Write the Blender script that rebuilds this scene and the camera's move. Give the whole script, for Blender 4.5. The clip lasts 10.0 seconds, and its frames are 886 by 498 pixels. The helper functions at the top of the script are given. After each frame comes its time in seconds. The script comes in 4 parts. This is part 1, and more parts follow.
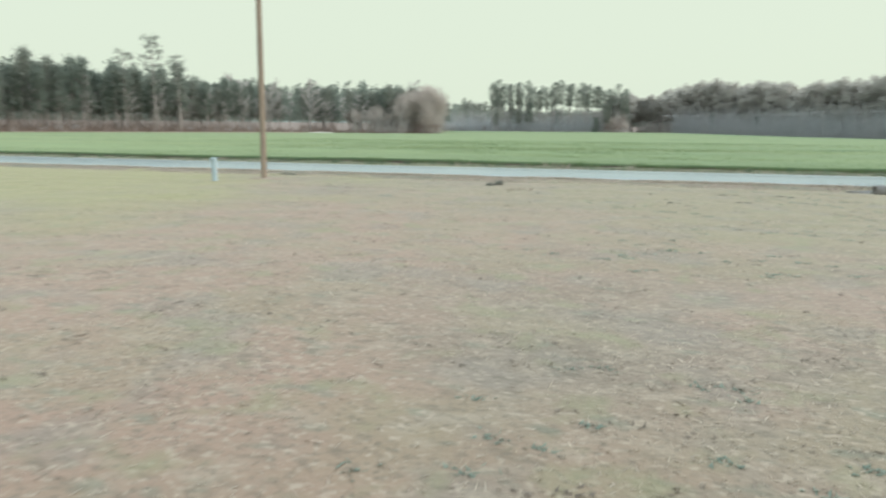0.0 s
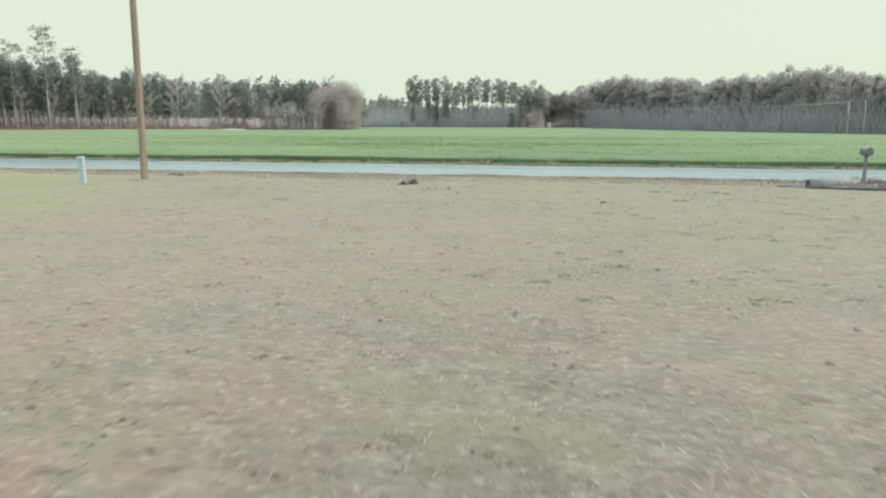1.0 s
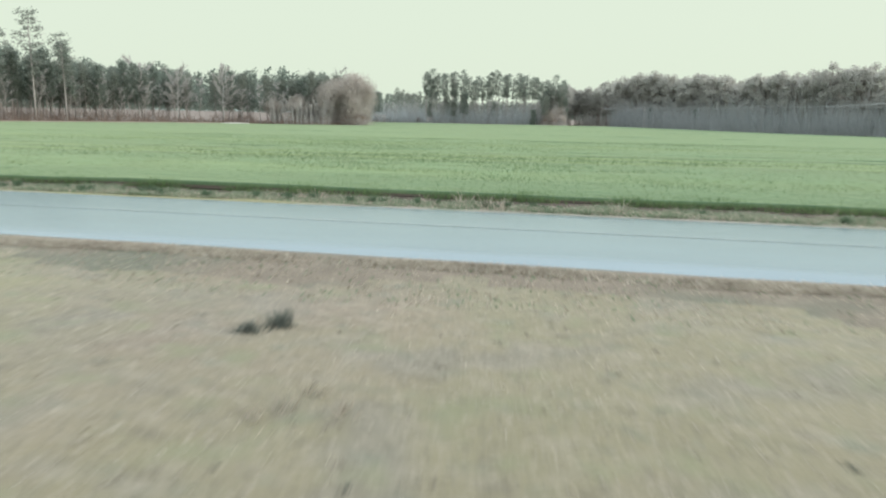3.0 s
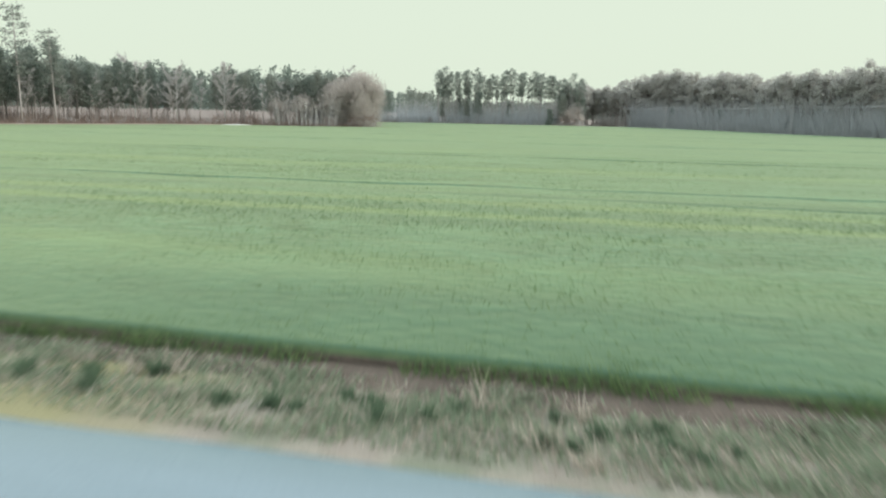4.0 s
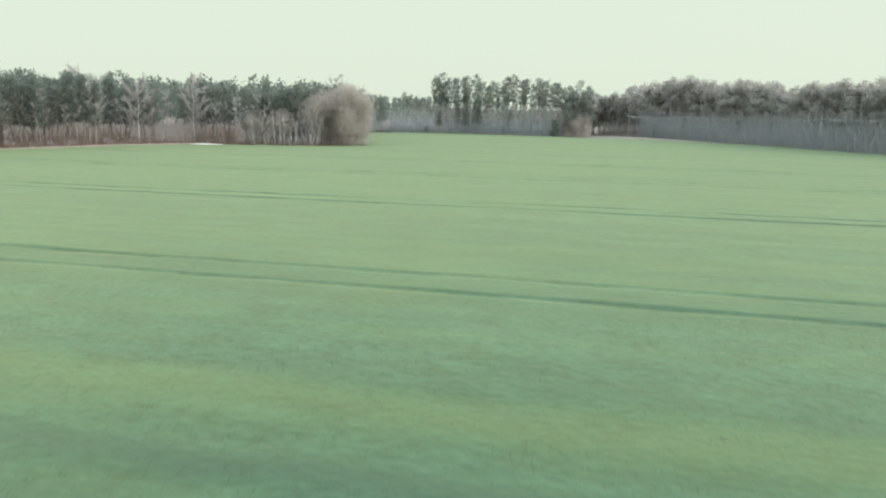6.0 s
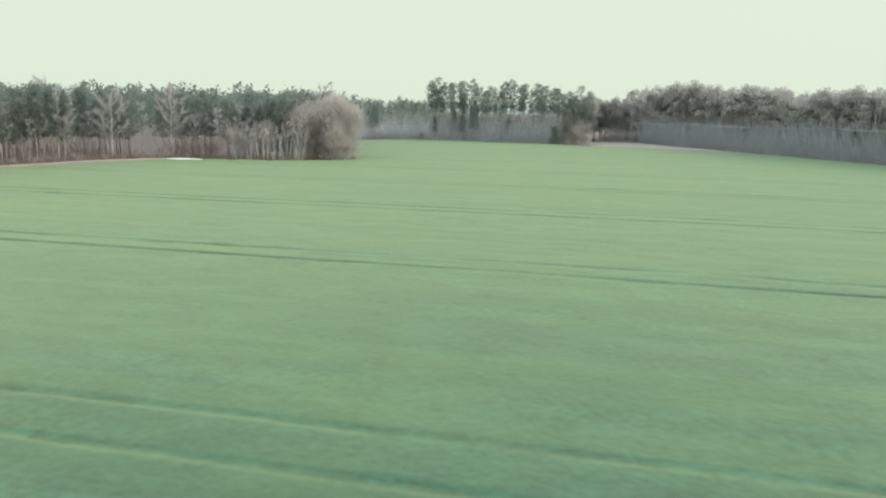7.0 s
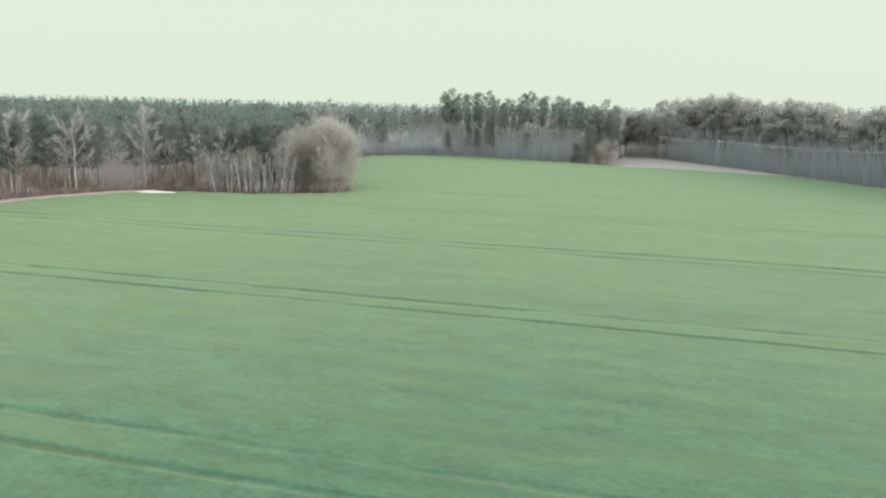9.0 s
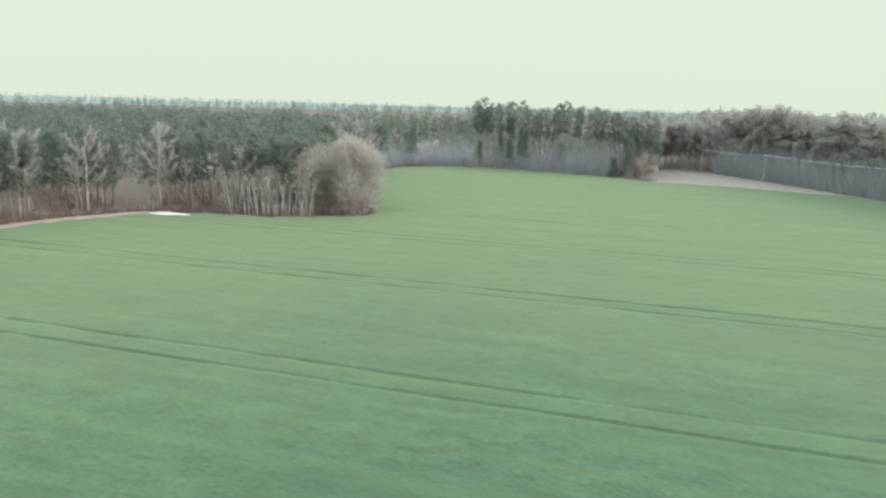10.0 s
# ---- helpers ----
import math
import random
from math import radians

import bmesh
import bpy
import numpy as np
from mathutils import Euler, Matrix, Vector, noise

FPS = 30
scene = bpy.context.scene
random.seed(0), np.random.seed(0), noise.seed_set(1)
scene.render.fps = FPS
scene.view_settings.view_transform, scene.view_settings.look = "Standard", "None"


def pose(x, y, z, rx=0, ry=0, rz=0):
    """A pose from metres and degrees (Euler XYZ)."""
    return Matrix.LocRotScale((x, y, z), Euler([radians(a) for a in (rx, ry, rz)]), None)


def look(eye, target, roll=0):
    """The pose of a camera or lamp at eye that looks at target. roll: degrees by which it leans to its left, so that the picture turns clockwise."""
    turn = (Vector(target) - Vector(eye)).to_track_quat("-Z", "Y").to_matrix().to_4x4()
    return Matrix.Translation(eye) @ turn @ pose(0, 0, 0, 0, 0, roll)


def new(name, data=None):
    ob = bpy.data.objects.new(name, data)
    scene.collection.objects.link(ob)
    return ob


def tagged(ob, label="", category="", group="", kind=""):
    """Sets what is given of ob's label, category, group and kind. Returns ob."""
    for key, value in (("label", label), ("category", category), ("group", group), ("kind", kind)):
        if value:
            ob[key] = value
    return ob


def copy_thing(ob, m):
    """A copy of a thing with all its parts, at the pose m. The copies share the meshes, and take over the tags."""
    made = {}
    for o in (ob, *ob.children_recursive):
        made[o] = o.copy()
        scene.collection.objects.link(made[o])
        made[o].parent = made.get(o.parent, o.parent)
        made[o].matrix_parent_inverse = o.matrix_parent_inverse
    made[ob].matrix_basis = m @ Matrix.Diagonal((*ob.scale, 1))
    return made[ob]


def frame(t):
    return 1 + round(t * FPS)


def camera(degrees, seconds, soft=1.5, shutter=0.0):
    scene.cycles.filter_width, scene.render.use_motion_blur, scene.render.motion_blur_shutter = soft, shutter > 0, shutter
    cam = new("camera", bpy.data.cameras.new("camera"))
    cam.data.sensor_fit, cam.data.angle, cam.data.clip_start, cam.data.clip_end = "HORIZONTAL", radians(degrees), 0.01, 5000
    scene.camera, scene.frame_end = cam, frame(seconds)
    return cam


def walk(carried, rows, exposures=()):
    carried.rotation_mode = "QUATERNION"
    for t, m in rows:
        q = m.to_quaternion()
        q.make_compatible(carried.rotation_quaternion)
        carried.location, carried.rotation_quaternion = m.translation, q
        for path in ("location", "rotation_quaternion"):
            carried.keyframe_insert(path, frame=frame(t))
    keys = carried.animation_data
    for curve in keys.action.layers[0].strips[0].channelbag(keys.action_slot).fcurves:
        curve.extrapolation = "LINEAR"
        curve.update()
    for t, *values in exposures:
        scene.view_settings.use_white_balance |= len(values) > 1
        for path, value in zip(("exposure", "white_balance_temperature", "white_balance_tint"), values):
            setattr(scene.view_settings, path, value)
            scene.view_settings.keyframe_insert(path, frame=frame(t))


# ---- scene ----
cam = camera(64.12, 10.0, soft=2.1, shutter=0.45)
walk(cam, [
    (0, pose(4.553, 0.681, 1.615, 80.432, -0.443, 17.389)),
    (0.1, pose(4.503, 0.816, 1.617, 80.456, -0.501, 15.708)),
    (0.2, pose(4.461, 0.956, 1.619, 80.432, -0.445, 14.195)),
    (0.3, pose(4.433, 1.108, 1.617, 80.392, -0.380, 12.956)),
    (0.4, pose(4.411, 1.270, 1.613, 80.351, -0.335, 11.954)),
    (0.5, pose(4.383, 1.442, 1.607, 80.286, -0.113, 11.320)),
    (1, pose(4.193, 2.816, 1.528, 80.172, -0.153, 10.823)),
    (1.5, pose(3.951, 4.959, 1.446, 80.065, -0.273, 11.310)),
    (2, pose(3.527, 8.029, 1.604, 79.942, -0.307, 11.700)),
    (2.2, pose(3.355, 9.266, 1.682, 79.887, -0.427, 11.631)),
    (3.3, pose(2.140, 18.550, 2.100, 79.664, -1.081, 12.764)),
    (3.5, pose(1.655, 20.600, 2.240, 79.565, -0.988, 12.989)),
    (4, pose(0.595, 25.710, 2.909, 79.561, -0.995, 13.464)),
    (4.5, pose(-0.261, 30.530, 3.570, 79.572, -0.919, 13.649)),
    (5, pose(-1.007, 35.461, 4.660, 79.534, -0.883, 13.722)),
    (5.5, pose(-1.983, 40.335, 5.965, 79.435, -0.901, 13.661)),
    (5.7, pose(-2.366, 42.290, 6.505, 79.424, -0.980, 13.569)),
    (6.8, pose(-4.126, 53.040, 9.684, 79.310, -0.934, 13.327)),
    (7, pose(-4.287, 55.022, 10.250, 79.280, -0.945, 13.341)),
    (7.5, pose(-4.672, 60.017, 11.638, 79.230, -0.999, 13.591)),
    (8, pose(-5.032, 65.074, 13.014, 79.190, -0.975, 13.931)),
    (8.5, pose(-5.385, 69.837, 14.304, 79.172, -0.963, 14.677)),
    (9, pose(-5.932, 74.588, 15.696, 79.109, -1.156, 15.131)),
    (9.5, pose(-6.746, 79.026, 17.285, 79.095, -1.294, 15.420)),
    (10, pose(-7.553, 83.432, 19.087, 79.025, -1.451, 17.859)),
], [(0, 0.0), (10, 0.0)])

# ---- light: a low hazy winter sun ahead to one side, pale veiled sky ----
SUN_AZ, SUN_EL = radians(78), radians(23)      # clockwise from +y, above the horizon
world = bpy.data.worlds.new("sky")
scene.world = world
world.use_nodes = True
wn, wl = world.node_tree.nodes, world.node_tree.links
wn.clear()
w_out = wn.new("ShaderNodeOutputWorld")
w_bg = wn.new("ShaderNodeBackground")
w_sky = wn.new("ShaderNodeTexSky")
w_sky.sky_type = "NISHITA"
w_sky.sun_disc = False
w_sky.sun_elevation, w_sky.sun_rotation = SUN_EL, SUN_AZ
w_sky.air_density, w_sky.dust_density = 1.0, 4.0
w_gain = wn.new("ShaderNodeVectorMath")
w_gain.operation = "SCALE"
w_gain.inputs[3].default_value = 0.10
w_mix = wn.new("ShaderNodeMix")
w_mix.data_type = "RGBA"
w_mix.inputs[0].default_value = 0.92
w_geo = wn.new("ShaderNodeTexCoord")
w_up = wn.new("ShaderNodeSeparateXYZ")
wl.new(w_geo.outputs["Generated"], w_up.inputs[0])
w_ramp = wn.new("ShaderNodeMapRange")
w_ramp.interpolation_type = "SMOOTHSTEP"
w_ramp.inputs["From Min"].default_value, w_ramp.inputs["From Max"].default_value = 0.16, 0.60
wl.new(w_up.outputs[2], w_ramp.inputs[0])
w_veil = wn.new("ShaderNodeMix")                       # pale haze low down, brighter and bluer cloud veil overhead
w_veil.data_type = "RGBA"
w_veil.inputs[6].default_value, w_veil.inputs[7].default_value = (0.80, 0.905, 0.745, 1), (2.05, 2.28, 2.44, 1)
wl.new(w_ramp.outputs[0], w_veil.inputs[0])
wl.new(w_veil.outputs[2], w_mix.inputs[7])
wl.new(w_sky.outputs[0], w_gain.inputs[0])
wl.new(w_gain.outputs[0], w_mix.inputs[6])
wl.new(w_mix.outputs[2], w_bg.inputs[0])
wl.new(w_bg.outputs[0], w_out.inputs[0])
w_bg.inputs[1].default_value = 1.0

sun = new("sun", bpy.data.lights.new("sun", "SUN"))
sun.data.energy, sun.data.angle, sun.data.color = 2.4, radians(20), (1.0, 0.95, 0.88)
sun.matrix_world = look((0, 0, 80), (-80 * math.sin(SUN_AZ) / math.tan(SUN_EL), -80 * math.cos(SUN_AZ) / math.tan(SUN_EL), 0))


# ---- materials ----
def shade(name, low, high, scale=3.0, fine=40.0, rough=0.9, bump=0.3, island=0.0, extra=None, spec=0.3, stretch=(1, 1, 1), thin=0.0, sheen=0.0, nap=(1, 1, 1)):
    """A rough natural surface: two noises between two colours, and a bump."""
    m = bpy.data.materials.new(name)
    m.use_nodes = True
    n, l = m.node_tree.nodes, m.node_tree.links
    b = n["Principled BSDF"]
    b.inputs["Roughness"].default_value = rough
    b.inputs["Specular IOR Level"].default_value = spec
    tc = n.new("ShaderNodeTexCoord")
    mp = n.new("ShaderNodeMapping")
    mp.inputs["Scale"].default_value = stretch
    l.new(tc.outputs["Object"], mp.inputs[0])
    a = n.new("ShaderNodeTexNoise")
    a.inputs["Scale"].default_value, a.inputs["Detail"].default_value, a.inputs["Roughness"].default_value = scale, 6, 0.65
    f = n.new("ShaderNodeTexNoise")
    f.inputs["Scale"].default_value, f.inputs["Detail"].default_value = fine, 5
    l.new(mp.outputs[0], a.inputs[0])
    l.new(mp.outputs[0], f.inputs[0])
    add = n.new("ShaderNodeMath")
    add.operation = "ADD"
    l.new(a.outputs[0], add.inputs[0])
    l.new(f.outputs[0], add.inputs[1])
    value = add.outputs[0]
    if island:
        g = n.new("ShaderNodeNewGeometry")
        k = n.new("ShaderNodeMath")
        k.operation, k.inputs[1].default_value = "MULTIPLY_ADD", island
        l.new(g.outputs["Random Per Island"], k.inputs[0])
        l.new(value, k.inputs[2])
        value = k.outputs[0]
    ramp = n.new("ShaderNodeMapRange")
    ramp.inputs["From Min"].default_value, ramp.inputs["From Max"].default_value = 0.72 + island * 0.3, 1.28 + island * 0.7
    l.new(value, ramp.inputs[0])
    mix = n.new("ShaderNodeMix")
    mix.data_type = "RGBA"
    mix.inputs[6].default_value, mix.inputs[7].default_value = (*low, 1), (*high, 1)
    l.new(ramp.outputs[0], mix.inputs[0])
    colour = mix.outputs[2]
    if extra:
        colour = extra(n, l, tc, colour)
    l.new(colour, b.inputs["Base Color"])
    b.inputs["Sheen Weight"].default_value, b.inputs["Sheen Roughness"].default_value = sheen, 0.5
    b.inputs["Sheen Tint"].default_value = (*nap, 1)
    if thin:
        t = n.new("ShaderNodeBsdfTranslucent")
        l.new(colour, t.inputs[0])
        ms = n.new("ShaderNodeMixShader")
        ms.inputs[0].default_value = thin
        l.new(b.outputs[0], ms.inputs[1])
        l.new(t.outputs[0], ms.inputs[2])
        l.new(ms.outputs[0], n["Material Output"].inputs[0])
    if bump:
        bp = n.new("ShaderNodeBump")
        bp.inputs["Strength"].default_value, bp.inputs["Distance"].default_value = bump, 0.03
        l.new(f.outputs[0], bp.inputs["Height"])
        l.new(bp.outputs[0], b.inputs["Normal"])
    return m


def patches(colour_b, scale, low, high, offset=0.0, amount=1.0, stretch=1.0):
    """Large soft patches of another colour, by a slow noise."""
    def build(n, l, tc, colour):
        mp = n.new("ShaderNodeMapping")
        mp.inputs["Location"].default_value = (offset, offset * 0.7, 0)
        mp.inputs["Scale"].default_value = (stretch, 1, 1)
        l.new(tc.outputs["Object"], mp.inputs[0])
        a = n.new("ShaderNodeTexNoise")
        a.inputs["Scale"].default_value, a.inputs["Detail"].default_value = scale, 4
        l.new(mp.outputs[0], a.inputs[0])
        r = n.new("ShaderNodeMapRange")
        r.inputs["From Min"].default_value, r.inputs["From Max"].default_value, r.inputs["To Max"].default_value = low, high, amount
        l.new(a.outputs[0], r.inputs[0])
        mix = n.new("ShaderNodeMix")
        mix.data_type = "RGBA"
        mix.inputs[7].default_value = (*colour_b, 1)
        l.new(r.outputs[0], mix.inputs[0])
        l.new(colour, mix.inputs[6])
        return mix.outputs[2]
    return build


def spot(colour_b, centre, radius):
    """One soft-edged patch of another growth round a place."""
    def build(n, l, tc, colour):
        d = n.new("ShaderNodeVectorMath")
        d.operation, d.inputs[1].default_value = "DISTANCE", (*centre, 0)
        l.new(tc.outputs["Object"], d.inputs[0])
        a = n.new("ShaderNodeTexNoise")
        a.inputs["Scale"].default_value, a.inputs["Detail"].default_value = 0.25, 6
        l.new(tc.outputs["Object"], a.inputs[0])
        k = n.new("ShaderNodeMath")
        k.operation, k.inputs[1].default_value = "MULTIPLY_ADD", -1.8 * radius
        l.new(a.outputs[0], k.inputs[0])
        l.new(d.outputs["Value"], k.inputs[2])
        r = n.new("ShaderNodeMapRange")
        r.inputs["From Min"].default_value, r.inputs["From Max"].default_value = radius * 0.25, -radius * 0.3
        l.new(k.outputs[0], r.inputs[0])
        mix = n.new("ShaderNodeMix")
        mix.data_type = "RGBA"
        mix.inputs[7].default_value = (*colour_b, 1)
        l.new(r.outputs[0], mix.inputs[0])
        l.new(colour, mix.inputs[6])
        return mix.outputs[2]
    return build


def margin(colour_b, y0, y1):
    """A set colour mixed in towards the field's edge, with an uneven border."""
    def build(n, l, tc, colour):
        sep = n.new("ShaderNodeSeparateXYZ")
        l.new(tc.outputs["Object"], sep.inputs[0])
        a = n.new("ShaderNodeTexNoise")
        a.inputs["Scale"].default_value, a.inputs["Detail"].default_value = 0.9, 5
        l.new(tc.outputs["Object"], a.inputs[0])
        k = n.new("ShaderNodeMath")
        k.operation, k.inputs[1].default_value = "MULTIPLY_ADD", 1.6
        l.new(a.outputs[0], k.inputs[0])
        l.new(sep.outputs[1], k.inputs[2])
        r = n.new("ShaderNodeMapRange")
        r.inputs["From Min"].default_value, r.inputs["From Max"].default_value, r.inputs["To Max"].default_value = y1 + 0.8, y0 + 0.8, 0.85
        l.new(k.outputs[0], r.inputs[0])
        mix = n.new("ShaderNodeMix")
        mix.data_type = "RGBA"
        mix.inputs[7].default_value = (*colour_b, 1)
        l.new(r.outputs[0], mix.inputs[0])
        l.new(colour, mix.inputs[6])
        return mix.outputs[2]
    return build


def rows(colour_b, centres, half, amount):
    """Soft stripes of another growth along the drill rows, with wavering borders."""
    def build(n, l, tc, colour):
        sep = n.new("ShaderNodeSeparateXYZ")
        l.new(tc.outputs["Object"], sep.inputs[0])
        a = n.new("ShaderNodeTexNoise")
        a.inputs["Scale"].default_value, a.inputs["Detail"].default_value = 0.35, 5
        l.new(tc.outputs["Object"], a.inputs[0])
        k = n.new("ShaderNodeMath")
        k.operation, k.inputs[1].default_value = "MULTIPLY_ADD", 0.9
        l.new(a.outputs[0], k.inputs[0])
        l.new(sep.outputs[1], k.inputs[2])
        for c in centres:
            d = n.new("ShaderNodeMath")
            d.operation, d.inputs[1].default_value = "SUBTRACT", c + 0.45
            l.new(k.outputs[0], d.inputs[0])
            e = n.new("ShaderNodeMath")
            e.operation = "ABSOLUTE"
            l.new(d.outputs[0], e.inputs[0])
            m = n.new("ShaderNodeMapRange")
            m.interpolation_type = "SMOOTHSTEP"
            m.inputs["From Min"].default_value, m.inputs["From Max"].default_value, m.inputs["To Max"].default_value = half, 0.0, amount
            l.new(e.outputs[0], m.inputs[0])
            mix = n.new("ShaderNodeMix")
            mix.data_type = "RGBA"
            mix.inputs[7].default_value = (*colour_b, 1)
            l.new(m.outputs[0], mix.inputs[0])
            l.new(colour, mix.inputs[6])
            colour = mix.outputs[2]
        return colour
    return build


def both(*steps):
    def build(n, l, tc, colour):
        for s in steps:
            colour = s(n, l, tc, colour)
        return colour
    return build


LAWN = shade("dry_lawn", (0.090, 0.073, 0.055), (0.184, 0.156, 0.118), 5.0, 30, bump=0.3, sheen=0.10, nap=(1, 0.95, 0.80),
             extra=both(patches((0.150, 0.142, 0.083), 0.15, 0.46, 0.60, 3.0, 0.7), patches((0.192, 0.137, 0.106), 0.21, 0.48, 0.62, 11.0, 0.7),
                        spot((0.186, 0.129, 0.096), (-2.5, 3), 7), spot((0.180, 0.128, 0.096), (-1, 11), 6), spot((0.154, 0.137, 0.084), (8, 21), 10), patches((0.158, 0.137, 0.088), 0.6, 0.48, 0.62, 23.0, 0.6), patches((0.128, 0.119, 0.101), 0.9, 0.52, 0.64, 37.0, 0.55),
                        patches((0.223, 0.196, 0.151), 3.8, 0.54, 0.66, 17.0, 0.4, 0.7), patches((0.075, 0.066, 0.048), 6.5, 0.58, 0.70, 7.0, 0.65, 0.5), patches((0.078, 0.070, 0.053), 15.0, 0.56, 0.68, 51.0, 0.45, 0.6),
                        patches((0.097, 0.112, 0.083), 4.6, 0.58, 0.70, 29.0, 0.55, 0.6), spot((0.164, 0.163, 0.072), (-18.5, 17), 14),
                        patches((0.251, 0.218, 0.168), 20.0, 0.56, 0.66, 61.0, 0.7, 0.7), patches((0.075, 0.070, 0.052), 26.0, 0.57, 0.67, 83.0, 0.6, 0.7), patches((0.135, 0.141, 0.079), 1.7, 0.55, 0.68, 95.0, 0.6)))
VERGE = shade("rough_verge", (0.145, 0.134, 0.102), (0.250, 0.228, 0.182), 3.2, 22, bump=0.7, sheen=0.03, extra=both(patches((0.095, 0.122, 0.075), 0.7, 0.46, 0.62, 0.0, 0.7), patches((0.20, 0.17, 0.14), 1.3, 0.50, 0.64, 13.0, 0.7), spot((0.185, 0.172, 0.085), (-8, 31.6), 5)))
VERGE_DARK = shade("dark_green_weeds", (0.072, 0.115, 0.070), (0.140, 0.195, 0.120), 1, 6, bump=0, island=0.5, thin=0.4)
VERGE_NEAR = shade("trodden_verge", (0.108, 0.088, 0.064), (0.190, 0.156, 0.117), 2.2, 22, bump=0.6, sheen=0.03, extra=patches((0.092, 0.104, 0.072), 0.35, 0.48, 0.62, 4.0, 0.7))
PALE_GRASS = shade("pale_dead_grass", (0.200, 0.183, 0.152), (0.279, 0.254, 0.215), 0.4, 4, bump=0.5)
SOIL = shade("field_soil", (0.066, 0.053, 0.042), (0.108, 0.086, 0.067), 2, 20, bump=0.6)
LITTER = shade("leaf_litter", (0.12, 0.096, 0.08), (0.19, 0.155, 0.13), 0.6, 6, bump=0.5)
CLAY = shade("red_clay", (0.243, 0.185, 0.150), (0.320, 0.253, 0.211), 1.0, 14, bump=0.5)
DARK_GRASS = shade("dark_dead_grass", (0.114, 0.099, 0.081), (0.198, 0.174, 0.144), 1, 6, bump=0, island=0.5, thin=0.4)
GRAVEL = shade("grey_gravel", (0.115, 0.118, 0.114), (0.195, 0.197, 0.188), 1.2, 24, bump=0.6)
DIRT = shade("bare_earth", (0.180, 0.141, 0.111), (0.252, 0.201, 0.162), 1.5, 14, bump=0.5)
SAND = shade("pale_sand", (0.459, 0.444, 0.398), (0.612, 0.597, 0.543), 0.8, 10, bump=0.3)
ASPHALT = shade("worn_asphalt", (0.070, 0.115, 0.134), (0.106, 0.161, 0.184), 0.8, 90, rough=0.24, bump=0.03, spec=1.0, stretch=(0.22, 1, 1))
PAINT = shade("worn_road_paint", (0.090, 0.138, 0.157), (0.205, 0.245, 0.250), 0.8, 30, rough=0.24, bump=0.03, spec=1.0, stretch=(0.4, 1, 1))
CROP = shade("young_wheat", (0.011, 0.043, 0.027), (0.043, 0.118, 0.072), 1.1, 5.5, bump=1.0, stretch=(0.45, 1, 1), sheen=0.23, nap=(0.94, 1, 0.46),
             extra=both(patches((0.055, 0.105, 0.046), 0.045, 0.46, 0.68, 5.0, 0.25), patches((0.019, 0.061, 0.041), 0.09, 0.48, 0.66, 21.0, 0.4, 0.5),
                        patches((0.065, 0.110, 0.046), 0.40, 0.52, 0.70, 2.0, 0.28, 0.3), patches((0.019, 0.057, 0.036), 0.60, 0.50, 0.68, 40.0, 0.4, 0.3),
                        patches((0.075, 0.130, 0.049), 0.42, 0.50, 0.66, 70.0, 0.22, 0.02), patches((0.017, 0.057, 0.036), 0.34, 0.50, 0.66, 90.0, 0.25, 0.025),
                        rows((0.098, 0.135, 0.048), (43.3, 45.9), 0.9, 0.45), rows((0.079, 0.123, 0.045), (60.2,), 2.2, 0.4), rows((0.019, 0.057, 0.039), (42.1, 44.6, 48.3, 57.0), 1.0, 0.72),
                        margin((0.028, 0.074, 0.044), 33.4, 37.5)))
CROP_SHORT = shade("trodden_wheat", (0.046, 0.084, 0.038), (0.086, 0.122, 0.058), 0.8, 7, bump=0.6)
BLADE = shade("wheat_blades", (0.067, 0.130, 0.054), (0.158, 0.214, 0.092), 0.5, 6, bump=0, island=0.6, thin=0.58, sheen=0.35, nap=(0.98, 1, 0.5))
STRAW = shade("dry_grass_blades", (0.248, 0.214, 0.172), (0.502, 0.454, 0.373), 0.7, 5, bump=0, island=0.6, thin=0.45)
WEED = shade("green_weeds", (0.160, 0.215, 0.178), (0.262, 0.315, 0.262), 1, 6, bump=0, island=0.5, thin=0.5)
VERGE_WEED = shade("verge_weeds", (0.140, 0.188, 0.118), (0.245, 0.292, 0.195), 0.6, 4, bump=0, island=0.5, thin=0.4)
DARK_WEED = shade("dark_weeds", (0.099, 0.111, 0.096), (0.180, 0.192, 0.165), 1, 6, bump=0, island=0.5, thin=0.4)
NEEDLES = shade("pine_needles", (0.142, 0.175, 0.148), (0.250, 0.286, 0.238), 0.4, 2.5, bump=0, island=0.5, thin=0.58)
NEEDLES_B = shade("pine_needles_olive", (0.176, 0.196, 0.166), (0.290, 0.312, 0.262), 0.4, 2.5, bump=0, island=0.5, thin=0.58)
PINE_BARK = shade("pine_bark", (0.25, 0.22, 0.205), (0.39, 0.35, 0.325), 2, 12, bump=0.4, stretch=(1, 1, 0.3))
PALE_BARK = shade("pale_bark", (0.38, 0.365, 0.345), (0.58, 0.56, 0.53), 1.5, 8, bump=0.3, stretch=(1, 1, 0.4))
# cooler copy of the twig colour, its tint standing in for haze
TWIG_HAZE = shade("grey_twigs", (0.38, 0.40, 0.40), (0.55, 0.575, 0.57), 0.5, 3, bump=0, island=0.5, thin=0.55)
TWIG = shade("brown_grey_twigs", (0.35, 0.335, 0.315), (0.53, 0.51, 0.48), 0.5, 3, bump=0, island=0.5, thin=0.55)
TWIG_OLIVE = shade("olive_twigs", (0.36, 0.355, 0.32), (0.51, 0.50, 0.455), 0.5, 3, bump=0, island=0.5, thin=0.68)
